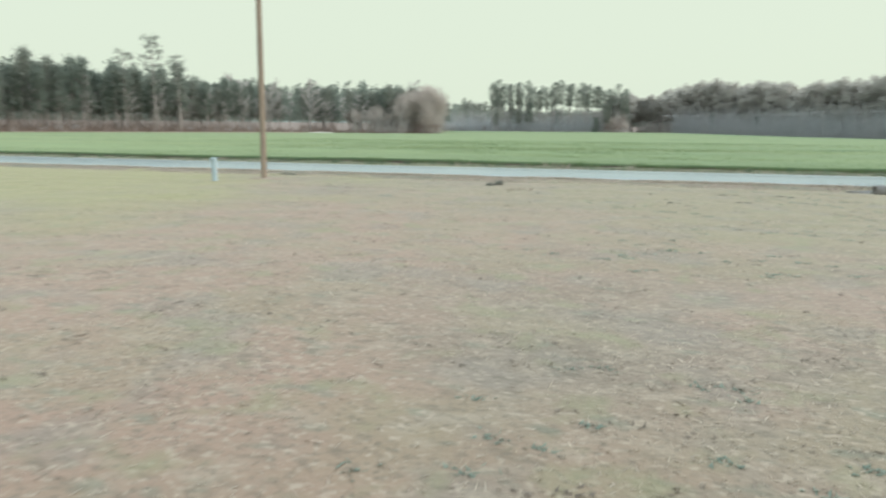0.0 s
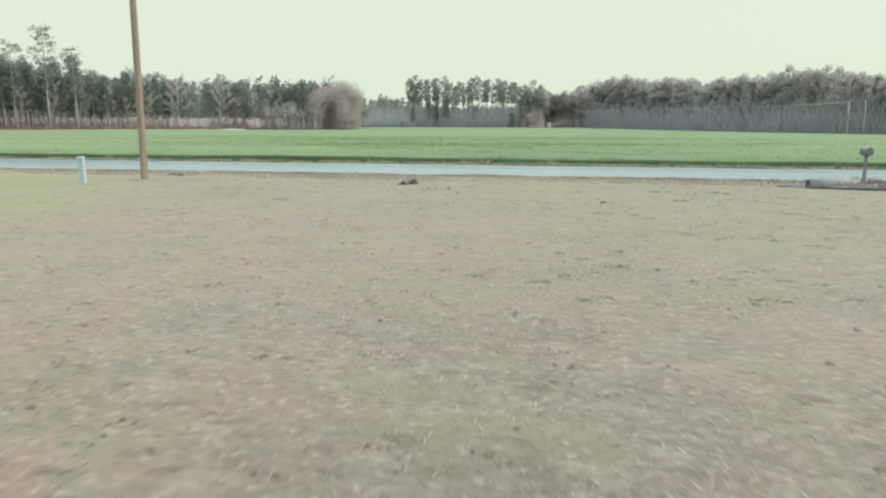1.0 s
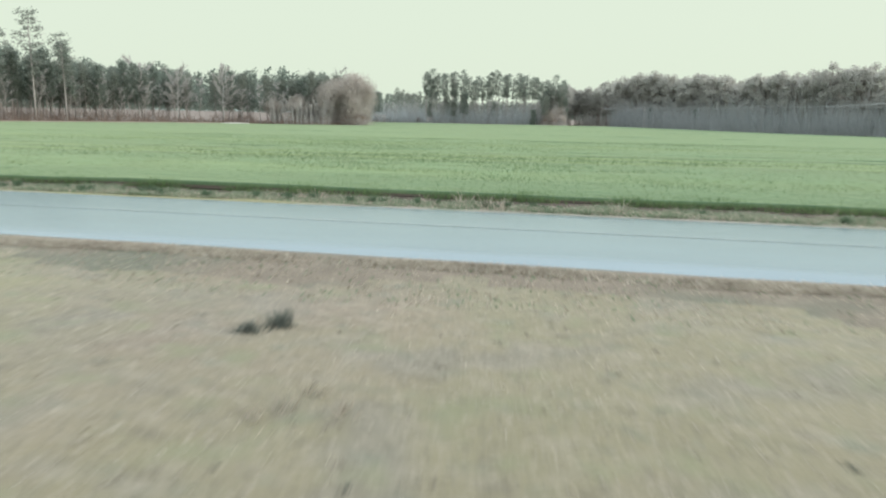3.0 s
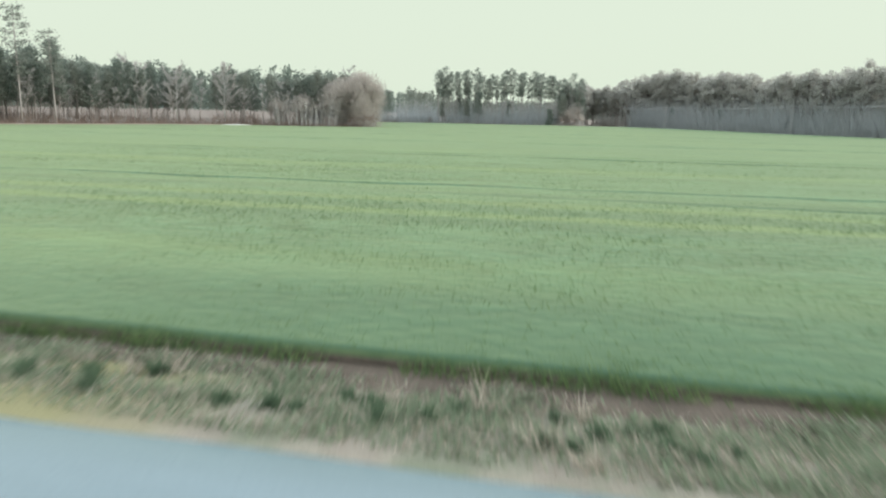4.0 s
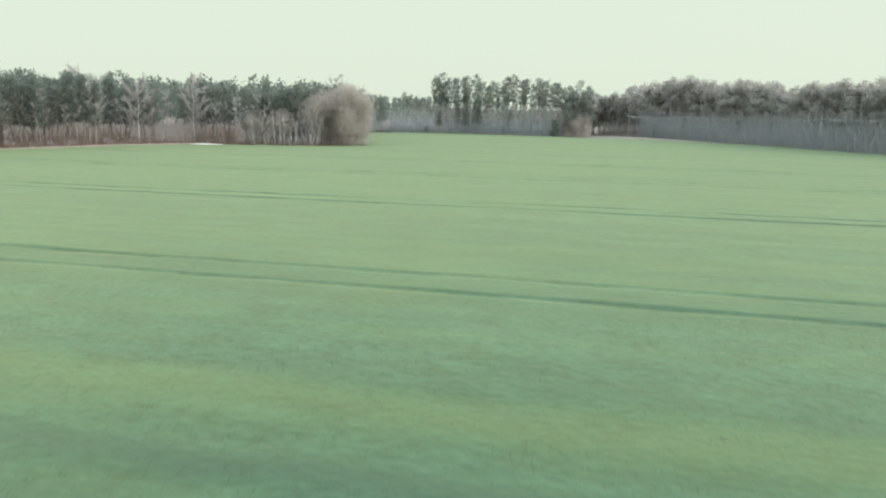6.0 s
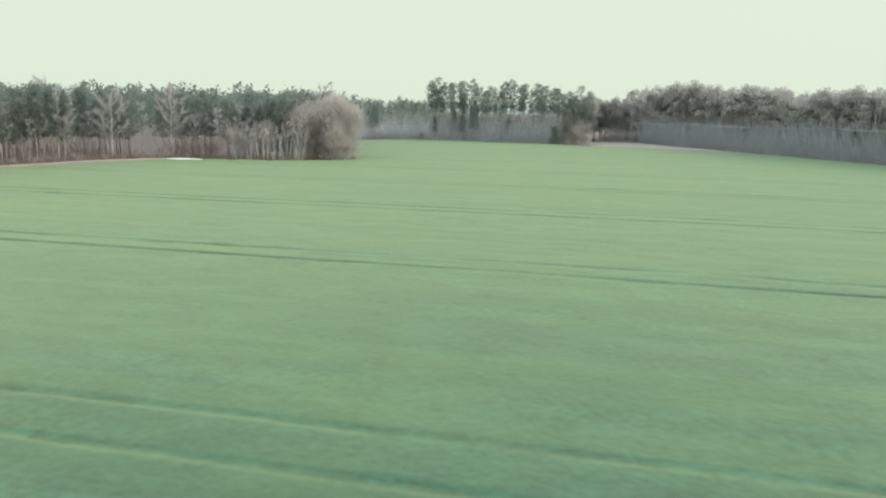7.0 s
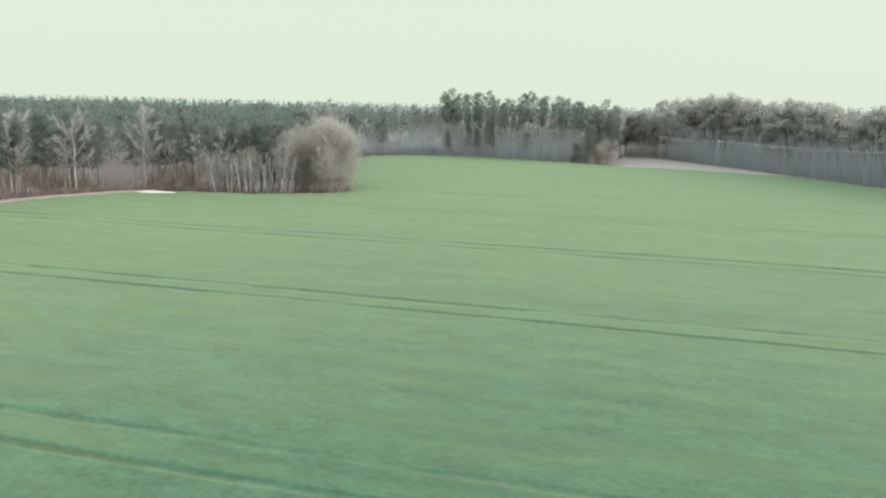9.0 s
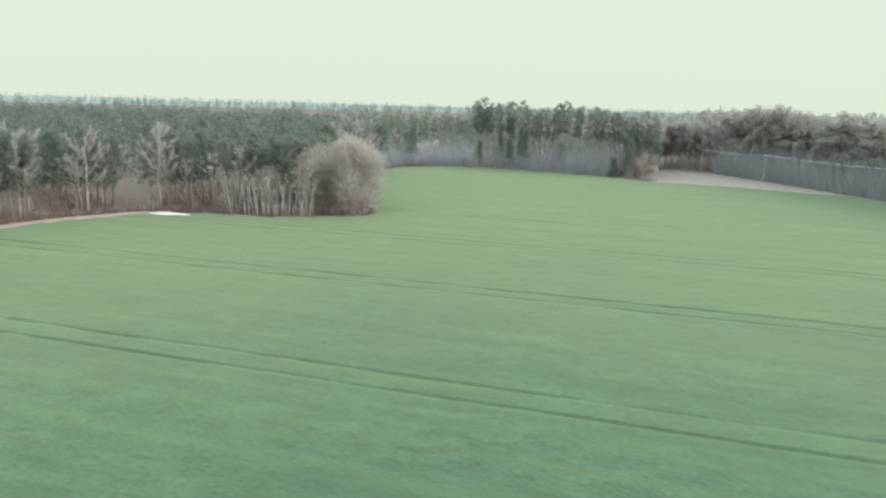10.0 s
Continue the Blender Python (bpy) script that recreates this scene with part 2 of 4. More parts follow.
TWIG_PALE = shade("pale_twigs", (0.39, 0.37, 0.345), (0.55, 0.525, 0.49), 0.5, 3, bump=0, island=0.5, thin=0.50)
TWIG_TAN = shade("tan_twigs", (0.41, 0.37, 0.335), (0.59, 0.54, 0.485), 0.5, 3, bump=0, island=0.5, thin=0.52)
BRUSH = shade("red_brown_brush", (0.21, 0.158, 0.132), (0.33, 0.258, 0.215), 0.5, 3, bump=0, island=0.6, thin=0.4)
# pale blue of the distance haze, put into the hills' base colour
HILLS = shade("haze_painted_hills", (0.306, 0.387, 0.378), (0.351, 0.432, 0.414), 0.004, 0.03, bump=0)
WOOD = shade("weathered_pole_wood", (0.168, 0.135, 0.104), (0.282, 0.229, 0.175), 3, 26, bump=0.4, stretch=(1, 1, 0.12))
GREEN_PLASTIC = shade("pale_plastic", (0.321, 0.406, 0.436), (0.398, 0.482, 0.513), 2, 20, rough=0.5, bump=0.05)
METAL_GREY = shade("weathered_grey_metal", (0.122, 0.126, 0.131), (0.199, 0.203, 0.207), 3, 30, rough=0.45, bump=0.1)
METAL_GREY.node_tree.nodes["Principled BSDF"].inputs["Metallic"].default_value = 0.6
CONCRETE = shade("stained_concrete", (0.150, 0.146, 0.136), (0.258, 0.252, 0.231), 2, 25, bump=0.3)
WIRE = shade("bright_cable", (0.45, 0.46, 0.47), (0.6, 0.61, 0.62), 1, 5, rough=0.4, bump=0)


# ---- mesh helpers ----
def mesh_of(name, verts, faces, material, smooth=False):
    me = bpy.data.meshes.new(name)
    me.from_pydata([tuple(v) for v in verts], [], [tuple(f) for f in faces])
    for m in (material if isinstance(material, (list, tuple)) else (material,)):
        me.materials.append(m)
    if smooth:
        me.polygons.foreach_set("use_smooth", [True] * len(me.polygons))
    me.update()
    return me


def soup(name, verts, size, material):
    """A mesh of loose triangles (size 3) or quads (size 4) from an (n, size, 3) array."""
    v = np.asarray(verts, dtype=np.float32).reshape(-1, 3)
    n = len(v) // size
    me = bpy.data.meshes.new(name)
    me.vertices.add(len(v))
    me.vertices.foreach_set("co", v.ravel())
    me.loops.add(n * size)
    me.loops.foreach_set("vertex_index", np.arange(n * size, dtype=np.int32))
    me.polygons.add(n)
    me.polygons.foreach_set("loop_start", np.arange(0, n * size, size, dtype=np.int32))
    me.materials.append(material)
    me.update(calc_edges=True)
    return me


def part(name, data, parent, label=""):
    """Links mesh data, or a bmesh's mesh, as ONE part under a thing."""
    ob = new(name, data)
    ob.parent = parent
    return tagged(ob, label)


def tube(path, radii, sides=6, cap=True):
    """Verts and faces of a tapered tube along a path."""
    verts, faces = [], []
    up = Vector((0.31, 0.17, 0.93))
    for i, p in enumerate(path):
        p = Vector(p)
        d = (Vector(path[min(i + 1, len(path) - 1)]) - Vector(path[max(i - 1, 0)])).normalized()
        u = d.cross(up if abs(d.dot(up)) < 0.95 else Vector((1, 0, 0))).normalized()
        w = d.cross(u)
        for k in range(sides):
            a = 2 * math.pi * k / sides
            verts.append(p + (u * math.cos(a) + w * math.sin(a)) * radii[i])
    for i in range(len(path) - 1):
        for k in range(sides):
            a, b = i * sides + k, i * sides + (k + 1) % sides
            faces.append((a, b, b + sides, a + sides))
    if cap:
        faces.append(tuple(reversed(range(sides))))
        faces.append(tuple(range((len(path) - 1) * sides, len(path) * sides)))
    return verts, faces


class Pile:
    """Collects verts and faces of several shapes for one mesh."""
    def __init__(self):
        self.v, self.f = [], []

    def put(self, verts, faces):
        o = len(self.v)
        self.v.extend(verts)
        self.f.extend(tuple(i + o for i in f) for f in faces)

    def tube(self, path, radii, sides=6):
        self.put(*tube(path, radii, sides))

    def box(self, c, s, bevel=0.0):
        bm = bmesh.new()
        bmesh.ops.create_cube(bm, size=1)
        for v in bm.verts:
            v.co = Vector((v.co.x * s[0], v.co.y * s[1], v.co.z * s[2])) + Vector(c)
        if bevel:
            bmesh.ops.bevel(bm, geom=list(bm.edges), offset=bevel, segments=2, affect="EDGES", profile=0.7)
        bm.verts.index_update()
        self.put([v.co.copy() for v in bm.verts], [[v.index for v in f.verts] for f in bm.faces])
        bm.free()

    def mesh(self, name, material, smooth=False):
        return mesh_of(name, self.v, self.f, material, smooth)


def smoothstep(a, b, x):
    t = np.clip((np.asarray(x, dtype=float) - a) / (b - a), 0, 1)
    return t * t * (3 - 2 * t)


# ---- the lie of the land ----
ROAD_NEAR, ROAD_FAR = 25.0, 31.3
CROP_H = 0.30
FIELD_Z = 0.23
FIELD = [(-300, 33), (-128, 33), (140, 33), (330, 33), (330, 62), (150, 134), (104, 184), (68, 238), (47, 273), (38, 287), (14, 290), (-10.5, 293),
         (-24, 302), (-41, 309), (-70, 316), (-86, 310), (-93, 298), (-91, 276), (-73, 226), (-62, 206), (-58.5, 200), (-61, 197.5), (-72, 191),
         (-85, 188.5), (-95, 183), (-100, 172), (-102, 162), (-105, 148), (-112, 122), (-122, 92), (-300, 72)]


STRIP = [(-13, 288), (12, 286), (30, 280), (47, 254), (60, 242), (62, 260), (42, 296), (28, 320), (12, 344), (-10, 366)]


def inside(x, y, poly):
    x, y = np.asarray(x, dtype=float), np.asarray(y, dtype=float)
    r = np.zeros(np.broadcast(x, y).shape, dtype=bool)
    for (x1, y1), (x2, y2) in zip(poly, poly[1:] + poly[:1]):
        c = (y1 > y) != (y2 > y)
        r ^= c & (x < (x2 - x1) * (y - y1) / ((y2 - y1) or 1e-9) + x1)
    return r


def land(x, y):
    """Height of the ground: flat lawn, ditch verge, a bank up to the field, which falls away to one side."""
    x, y = np.asarray(x, dtype=float), np.asarray(y, dtype=float)
    z = FIELD_Z * smoothstep(32.6, 45.0, y)
    z = z - 0.10 * np.exp(-((y - 32.6) / 0.4) ** 2) - 0.06 * np.exp(-((y - 23.6) / 0.7) ** 2)
    z = z - 0.010 * np.clip(x - 5, 0, 200) * smoothstep(60, 190, y)
    z = z + 0.6 * smoothstep(190, 300, y) * smoothstep(60, 0, x)
    z = z + 14.0 * smoothstep(420, 1600, np.hypot(x, y))
    return z


def axis(*runs):
    """Grid lines: runs of (start, stop, step)."""
    return np.unique(np.round(np.concatenate([np.arange(a, b + 1e-6, s) for a, b, s in runs]), 4))


gx = axis((-4200, -400, 200), (-400, -130, 15), (-130, -16, 3), (-16, 26, 0.3), (26, 130, 3), (130, 400, 15), (400, 4200, 200))
gy = axis((-3000, -60, 210), (-60, -2, 3), (-2, 24, 0.25), (24, 40, 0.4), (40, 330, 4), (330, 600, 15), (600, 4300, 150))
GX, GY = np.meshgrid(gx, gy)
GZ = land(GX, GY)
rough_z = np.array([[noise.noise((x * 0.21, y * 0.21, 0)) for x in gx] for y in gy]) * 0.05
fine_x, fine_y = (gx > -16.5) & (gx < 26.5), (gy > -2.5) & (gy < 24.3)
for j in np.nonzero(fine_y)[0]:
    for i in np.nonzero(fine_x)[0]:
        rough_z[j, i] += 0.030 * noise.noise((gx[i] * 0.9, gy[j] * 1.3, 4)) + 0.016 * noise.noise((gx[i] * 2.3, gy[j] * 3.1, 8))
GZ = GZ + rough_z * (1 - smoothstep(24, 24.8, GY) * (1 - smoothstep(32, 32.8, GY)))


def turf(x, y):
    """Height of the uneven ground sheet itself."""
    x, y = np.asarray(x, dtype=float), np.asarray(y, dtype=float)
    i = np.clip(np.searchsorted(gx, x) - 1, 0, len(gx) - 2)
    j = np.clip(np.searchsorted(gy, y) - 1, 0, len(gy) - 2)
    u, w = (x - gx[i]) / (gx[i + 1] - gx[i]), (y - gy[j]) / (gy[j + 1] - gy[j])
    return (GZ[j, i] * (1 - u) + GZ[j, i + 1] * u) * (1 - w) + (GZ[j + 1, i] * (1 - u) + GZ[j + 1, i + 1] * u) * w


nx, ny = len(gx), len(gy)
idx = np.arange(nx * ny).reshape(ny, nx)
quads = np.stack([idx[:-1, :-1], idx[:-1, 1:], idx[1:, 1:], idx[1:, :-1]], -1).reshape(-1, 4)
ground_mesh = mesh_of("ground", np.stack([GX, GY, GZ], -1).reshape(-1, 3), quads, [LAWN, VERGE, SOIL, LITTER, PALE_GRASS, VERGE_NEAR], smooth=True)
CX, CY = (GX[:-1, :-1] + GX[1:, 1:]) / 2, (GY[:-1, :-1] + GY[1:, 1:]) / 2
kind = np.where(CY < 23.9 + 0.25 * np.sin(CX * 0.7) + 0.2 * np.sin(CX * 1.9), 0, np.where(CY < 28, 5, np.where(CY < 32.75, 1, np.where(inside(CX, CY, FIELD) | (CY < 33.5), 2, np.where(inside(CX, CY, STRIP), 4, 3)))))
ground_mesh.polygons.foreach_set("material_index", kind.ravel().astype(np.int32))
tagged(new("ground", ground_mesh), "dry winter lawn, rough verge and bare woodland floor", "ground", kind="structure")

# road: a cambered slab with worn edges
rx = axis((-1500, -120, 60), (-120, 120, 2), (120, 1500, 60))
ry = [ROAD_NEAR - 0.35, ROAD_NEAR, 26.2, 27.2, 28.2, 29.3, 30.3, ROAD_FAR, ROAD_FAR + 0.35]
rz = [-0.16, -0.012, 0.03, 0.055, 0.065, 0.055, 0.03, -0.012, -0.16]
rv = [(x, y + (0.10 * noise.noise((x * 0.9, i, 3)) if i in (0, 1, 7, 8) else 0), z) for i, (y, z) in enumerate(zip(ry, rz)) for x in rx]
n = len(rx)
rf = [(i * n + k, i * n + k + 1, (i + 1) * n + k + 1, (i + 1) * n + k) for i in range(len(ry) - 1) for k in range(n - 1)]
road = tagged(new("road", mesh_of("road", rv, rf, ASPHALT, smooth=True)), "worn grey two-lane asphalt road with ragged edges", "road", kind="structure")

# ---- the wheat: a close canopy with wheel tracks sunk in it ----
TRACKS = [47.65, 50.65, 71.65, 74.65, 98.65, 101.55, 125.55, 128.45, 152.55, 155.45, 179.55, 182.45, 206.55, 209.45]
TRACK_DEPTH = [0.04, 0.10, 0.08, 0.093, 0.10, 0.085, 0.10, 0.09, 0.07, 0.08, 0.06, 0.06, 0.05, 0.05]


def track_bend(x):
    return 0.12 * np.sin(x / 31.0 + 0.6)


def canopy(y):
    return CROP_H * (0.55 + 0.45 * smoothstep(33.3, 35.5, y))


cx = axis((-300, -132, 8), (-132, 110, 1.5), (110, 330, 8))
near_tracks = np.concatenate([[c - 0.5, c - 0.36, c - 0.22, c - 0.09, c + 0.09, c + 0.22, c + 0.36, c + 0.5] for c in TRACKS])
cy = np.unique(np.round(np.concatenate([[33.3, 33.32, 33.34, 33.5, 33.7], np.arange(34, 62, 0.5), np.arange(62, 140, 0.9), np.arange(140, 318, 1.5), near_tracks]), 3))
CXg, CYg = np.meshgrid(cx, cy)
bend = track_bend(CXg)
bump_z = np.array([[noise.noise((x * 0.35, y * 0.9, 1.7)) * 0.05 + noise.noise((x * 0.06, y * 0.15, 5)) * 0.05 for x in cx] for y in cy])
dip = np.zeros_like(CXg)
for i, c in enumerate(TRACKS):
    depth = np.array([TRACK_DEPTH[i] * (0.85 + 0.8 * noise.noise((x * 0.06, c, 0)) + 0.55 * noise.noise((x * 0.33, c, 4))) for x in cx])
    dip = np.maximum(dip, depth[None, :] * (1 - smoothstep(0.10, 0.36, np.abs(CYg - c))))
CZ = land(CXg, CYg + bend) + canopy(CYg) + bump_z - dip
CZ = np.where(CYg < 33.31, land(CXg, CYg) + 0.02, np.where(CYg < 33.33, land(CXg, CYg) + 0.085 + 0.6 * bump_z, CZ))
inside_c = inside(CXg, CYg + bend, FIELD)
nx, ny = len(cx), len(cy)
idx = np.arange(nx * ny).reshape(ny, nx)
quads = np.stack([idx[:-1, :-1], idx[:-1, 1:], idx[1:, 1:], idx[1:, :-1]], -1).reshape(-1, 4)
keep = (inside_c[:-1, :-1] & inside_c[1:, 1:] & inside_c[:-1, 1:] & inside_c[1:, :-1]).ravel()
crop_mesh = mesh_of("wheat_field", np.stack([CXg, CYg + bend, CZ], -1).reshape(-1, 3), quads[keep], [CROP, CROP_SHORT, SOIL], smooth=True)
deep = ((dip[:-1, :-1] + dip[1:, 1:] + dip[:-1, 1:] + dip[1:, :-1]) / 4 > 0.075).ravel()[keep]
mid_y = (CYg[:-1, :-1] + CYg[1:, 1:]).ravel()[keep] / 2
crop_mesh.polygons.foreach_set("material_index", np.where(mid_y < 33.315, 2, deep | (mid_y < 33.4)).astype(np.int32))
tagged(new("wheat_field", crop_mesh), "young green wheat crop with wheel tracks running through it", "crop", kind="stuff")


def blades(rng, xs, ys, zs, height, width, lean):
    """Thin upright triangles, one at each place."""
    n = len(xs)
    a = rng.uniform(0, 2 * np.pi, n)
    h = height * rng.uniform(0.55, 1.25, n)
    base = np.stack([xs, ys, zs], 1)
    side = np.stack([np.cos(a), np.sin(a), np.zeros(n)], 1) * (width * rng.uniform(0.6, 1.4, n))[:, None]
    b = rng.uniform(0, 2 * np.pi, n)
    tip = base + np.stack([np.cos(b) * h * lean, np.sin(b) * h * lean, h], 1)
    return np.stack([base - side, base + side, tip], 1)


rng = np.random.default_rng(7)
# wheat leaves that stand out of the canopy where the path is low
n = 120000
yy = 33.4 + 42 * rng.random(n) ** 1.5
xx = -2 - 0.2 * (yy - 34) + rng.normal(0, 1, n) * (9 + 0.35 * (yy - 34))
front = yy < 35.2
xx[front] = rng.uniform(-42, 40, front.sum())
row_y = np.round(yy / 0.19) * 0.19 + rng.normal(0, 0.03, n)
near_track = np.min(np.abs(row_y[:, None] - track_bend(xx)[:, None] - np.array(TRACKS)[None, :]), axis=1) < 0.26
xx, row_y = xx[~near_track], row_y[~near_track]
tagged(new("wheat_leaves", soup("wheat_leaves", blades(rng, xx, row_y, land(xx, row_y) + canopy(row_y) - 0.09, 0.16, 0.010, 0.7), 3, BLADE)),
       "upright green wheat leaves standing above the canopy", "crop", kind="stuff")

# the ragged front of the crop, taller and shorter by turns
n = 26000
yy = 33.16 + 1.0 * rng.random(n) ** 1.4
xx = np.clip(rng.normal(-1, 24, n), -100, 100)
surge = np.array([noise.noise((x * 0.7, y * 1.2, 77)) for x, y in zip(xx, yy)])
keep = surge > rng.normal(-0.12, 0.15, n) - (yy - 33.16) * 0.5
t = blades(rng, xx[keep], yy[keep], turf(xx[keep], yy[keep]) + 0.01, 1.0, 0.010, 0.55)
base = (t[:, 0] + t[:, 1]) / 2
t[:, 2] = base + (t[:, 2] - base) * (0.18 + 0.18 * np.clip(surge[keep], -0.6, 0.6))[:, None]
tagged(new("wheat_leaves", soup("wheat_leaves", t, 3, BLADE)), "uneven front row of green wheat leaves beside the verge", "crop", kind="stuff")

# dry lawn grass, thickest where the path begins
n = 170000
yy = -1 + 25 * rng.random(n) ** 1.25
xx = 4 + (rng.random(n) - 0.5) * (14 + 1.25 * (yy + 4))
clumpy = np.array([noise.noise((x * 0.55, y * 0.55, 9)) for x, y in zip(xx, yy)])
keep = clumpy > rng.normal(-0.05, 0.22, n)
xx, yy = xx[keep], yy[keep]
tagged(new("dry_grass", soup("dry_grass", blades(rng, xx, yy, turf(xx, yy) - 0.01, 0.026, 0.011, 3.0), 3, STRAW)),
       "short dry straw-coloured lawn grass", "grass", kind="stuff")
# low weed rosettes and dead leaves scattered on the lawn
def sprinkle(centres, per, radius):
    """Places gathered in small bunches round their centres."""
    c = np.repeat(centres, per, axis=0)
    q = c + rng.normal(0, 1, c.shape) * np.array([radius * 1.5, radius])
    return q[:, 0], q[:, 1]


cen = np.stack([rng.uniform(-5, 20, 1900), 1.0 + 21 * rng.random(1900) ** 1.2], 1)
thick = np.array([noise.noise((x * 0.33, y * 0.33, 31)) for x, y in cen]) + 0.05 * np.clip(cen[:, 0] - 4, -8, 5)
cen = cen[thick > rng.normal(0.30, 0.12, len(cen))]
wx, wy = sprinkle(cen, 15, 0.035)
tagged(new("lawn_weeds", soup("lawn_weeds", blades(rng, wx, wy, turf(wx, wy) + 0.002, 0.014, 0.014, 3.2), 3, WEED)),
       "small grey-green weed rosettes scattered through the dry lawn", "weeds", kind="stuff")
cen = np.stack([rng.uniform(-7, 20, 1300), 0.5 + 22 * rng.random(1300) ** 1.3], 1)
wx, wy = sprinkle(cen, 4, 0.035)
tagged(new("dead_leaves", soup("dead_leaves", blades(rng, wx, wy, turf(wx, wy) + 0.004, 0.014, 0.014, 3.0), 3, DARK_GRASS)),
       "small dark dead leaves lying on the lawn", "leaves", kind="stuff")
# rough grass along both sides of the road
n = 130000
yy = np.where(rng.random(n) < 0.2, 24.95 - 2.2 * rng.random(n) ** 1.6, rng.uniform(31.28, 33.08, n))
xx = np.clip(rng.normal(0, 26, n), -110, 110)
clumpy = np.array([noise.noise((x * 0.9, y * 1.1, 3)) for x, y in zip(xx, yy)])
keep = clumpy > rng.normal(-0.28, 0.25, n)
xx, yy, cl = xx[keep], yy[keep], clumpy[keep]
near = yy < 28
half = rng.random(len(xx)) < np.where(near, 0.85, np.where(cl > 0.2, 0.2, 0.42))
tall = np.where(near, 0.45, 0.8 + 0.9 * np.clip(cl, -0.3, 0.6))
tagged(new("verge_grass", soup("verge_grass", blades(rng, xx[half], yy[half], turf(xx, yy)[half] - 0.01, 0.12 * tall[half], 0.013, 1.2), 3, STRAW)),
       "tufts of dead grass along the road's edges", "grass", kind="stuff")
tagged(new("verge_weeds", soup("verge_weeds", blades(rng, xx[~half], yy[~half], turf(xx, yy)[~half] - 0.01, 0.11 * tall[~half], 0.020, 1.2), 3, VERGE_WEED)),
       "pale green weeds along the road's edges", "weeds", kind="stuff")


# pale straw swept up along the near edge of the asphalt
n = 26000
xx = np.clip(rng.normal(-1, 11, n), -60, 60)
yy = 25.02 - 0.42 * rng.random(n) ** 1.6 + 0.06 * np.sin(xx * 1.3)
drift = np.array([noise.noise((x * 0.5, 3.0, 41)) for x in xx])
keep = drift + 0.012 * np.clip(2 - xx, -20, 20) > rng.normal(-0.05, 0.2, n)
xx, yy = xx[keep], yy[keep]
tagged(new("dry_grass", soup("dry_grass", blades(rng, xx, yy, np.maximum(turf(xx, yy), -0.02) - 0.005, 0.065, 0.016, 1.6), 3, STRAW)),
       "pale straw lying along the asphalt's near edge", "grass", kind="stuff")


# ---- trees ----
def cards(rng, centres, spread, size, flat=0.6, squash=1.0):
    """Random small triangles round each centre: foliage clumps."""
    n = len(centres)
    p = centres + rng.normal(0, 1, (n, 3)) * np.array([spread, spread, spread * flat])
    u = rng.normal(0, 1, (n, 3))
    u /= np.linalg.norm(u, axis=1)[:, None]
    v = rng.normal(0, 1, (n, 3))
    v -= u * np.sum(u * v, 1)[:, None]
    v /= np.linalg.norm(v, axis=1)[:, None]
    s = size * rng.uniform(0.6, 1.4, n)[:, None]
    return np.stack([p - u * s * 0.6, p + u * s * 0.6, p + v * s], 1)


def pine(seed, height, bare, spread, count, leaf=NEEDLES, tri=0.42, cone=False, puff=0.2):
    """A pine: straight trunk, bare below, with a ragged crown of needle clumps on short limbs."""
    rng = np.random.default_rng(seed)
    tree = new("pine_tree")
    trunk = Pile()
    sway = rng.normal(0, 0.25, 2)
    path = [(sway[0] * (k / 5) ** 2, sway[1] * (k / 5) ** 2, height * 0.97 * k / 5) for k in range(6)]
    r0 = 0.0075 * height + 0.02
    trunk.tube(path, [r0 * 1.25, r0, r0 * 0.85, r0 * 0.65, r0 * 0.4, 0.03], 7)
    puffs = []
    limbs = int((12 + height) * (1.7 if cone else 1))
    for k in range(limbs):
        f = (k + rng.random()) / limbs
        z = height * (bare + (1 - bare) * f)
        reach = spread * (math.sqrt(1.06 - f) if cone else (0.35 + 1.3 * f * (1.12 - f) * 1.9)) * rng.uniform(0.5, 1.15)
        a = k * 2.4 + rng.normal(0, 0.5)
        tip = np.array([sway[0] * f + math.cos(a) * reach, sway[1] * f + math.sin(a) * reach, z + reach * rng.uniform(0.0, 0.45)])
        root = (sway[0] * (z / height) ** 2, sway[1] * (z / height) ** 2, z - 0.2)
        trunk.tube([root, tuple(tip)], [r0 * 0.26, 0.02], 3)
        for m in range(rng.integers(2, 4)):
            w = rng.uniform(0.45, 1.05)
            puffs.append(np.array(root) * (1 - w) + tip * w)
    puffs.append(np.array([sway[0], sway[1], height - 0.4]))
    puffs = np.array(puffs)
    part("trunk", trunk.mesh("trunk", PINE_BARK, True), tree)
    pick = puffs[rng.integers(0, len(puffs), count)]
    part("crown", soup("crown", cards(rng, pick, puff * spread, tri), 3, leaf), tree)
    return tree


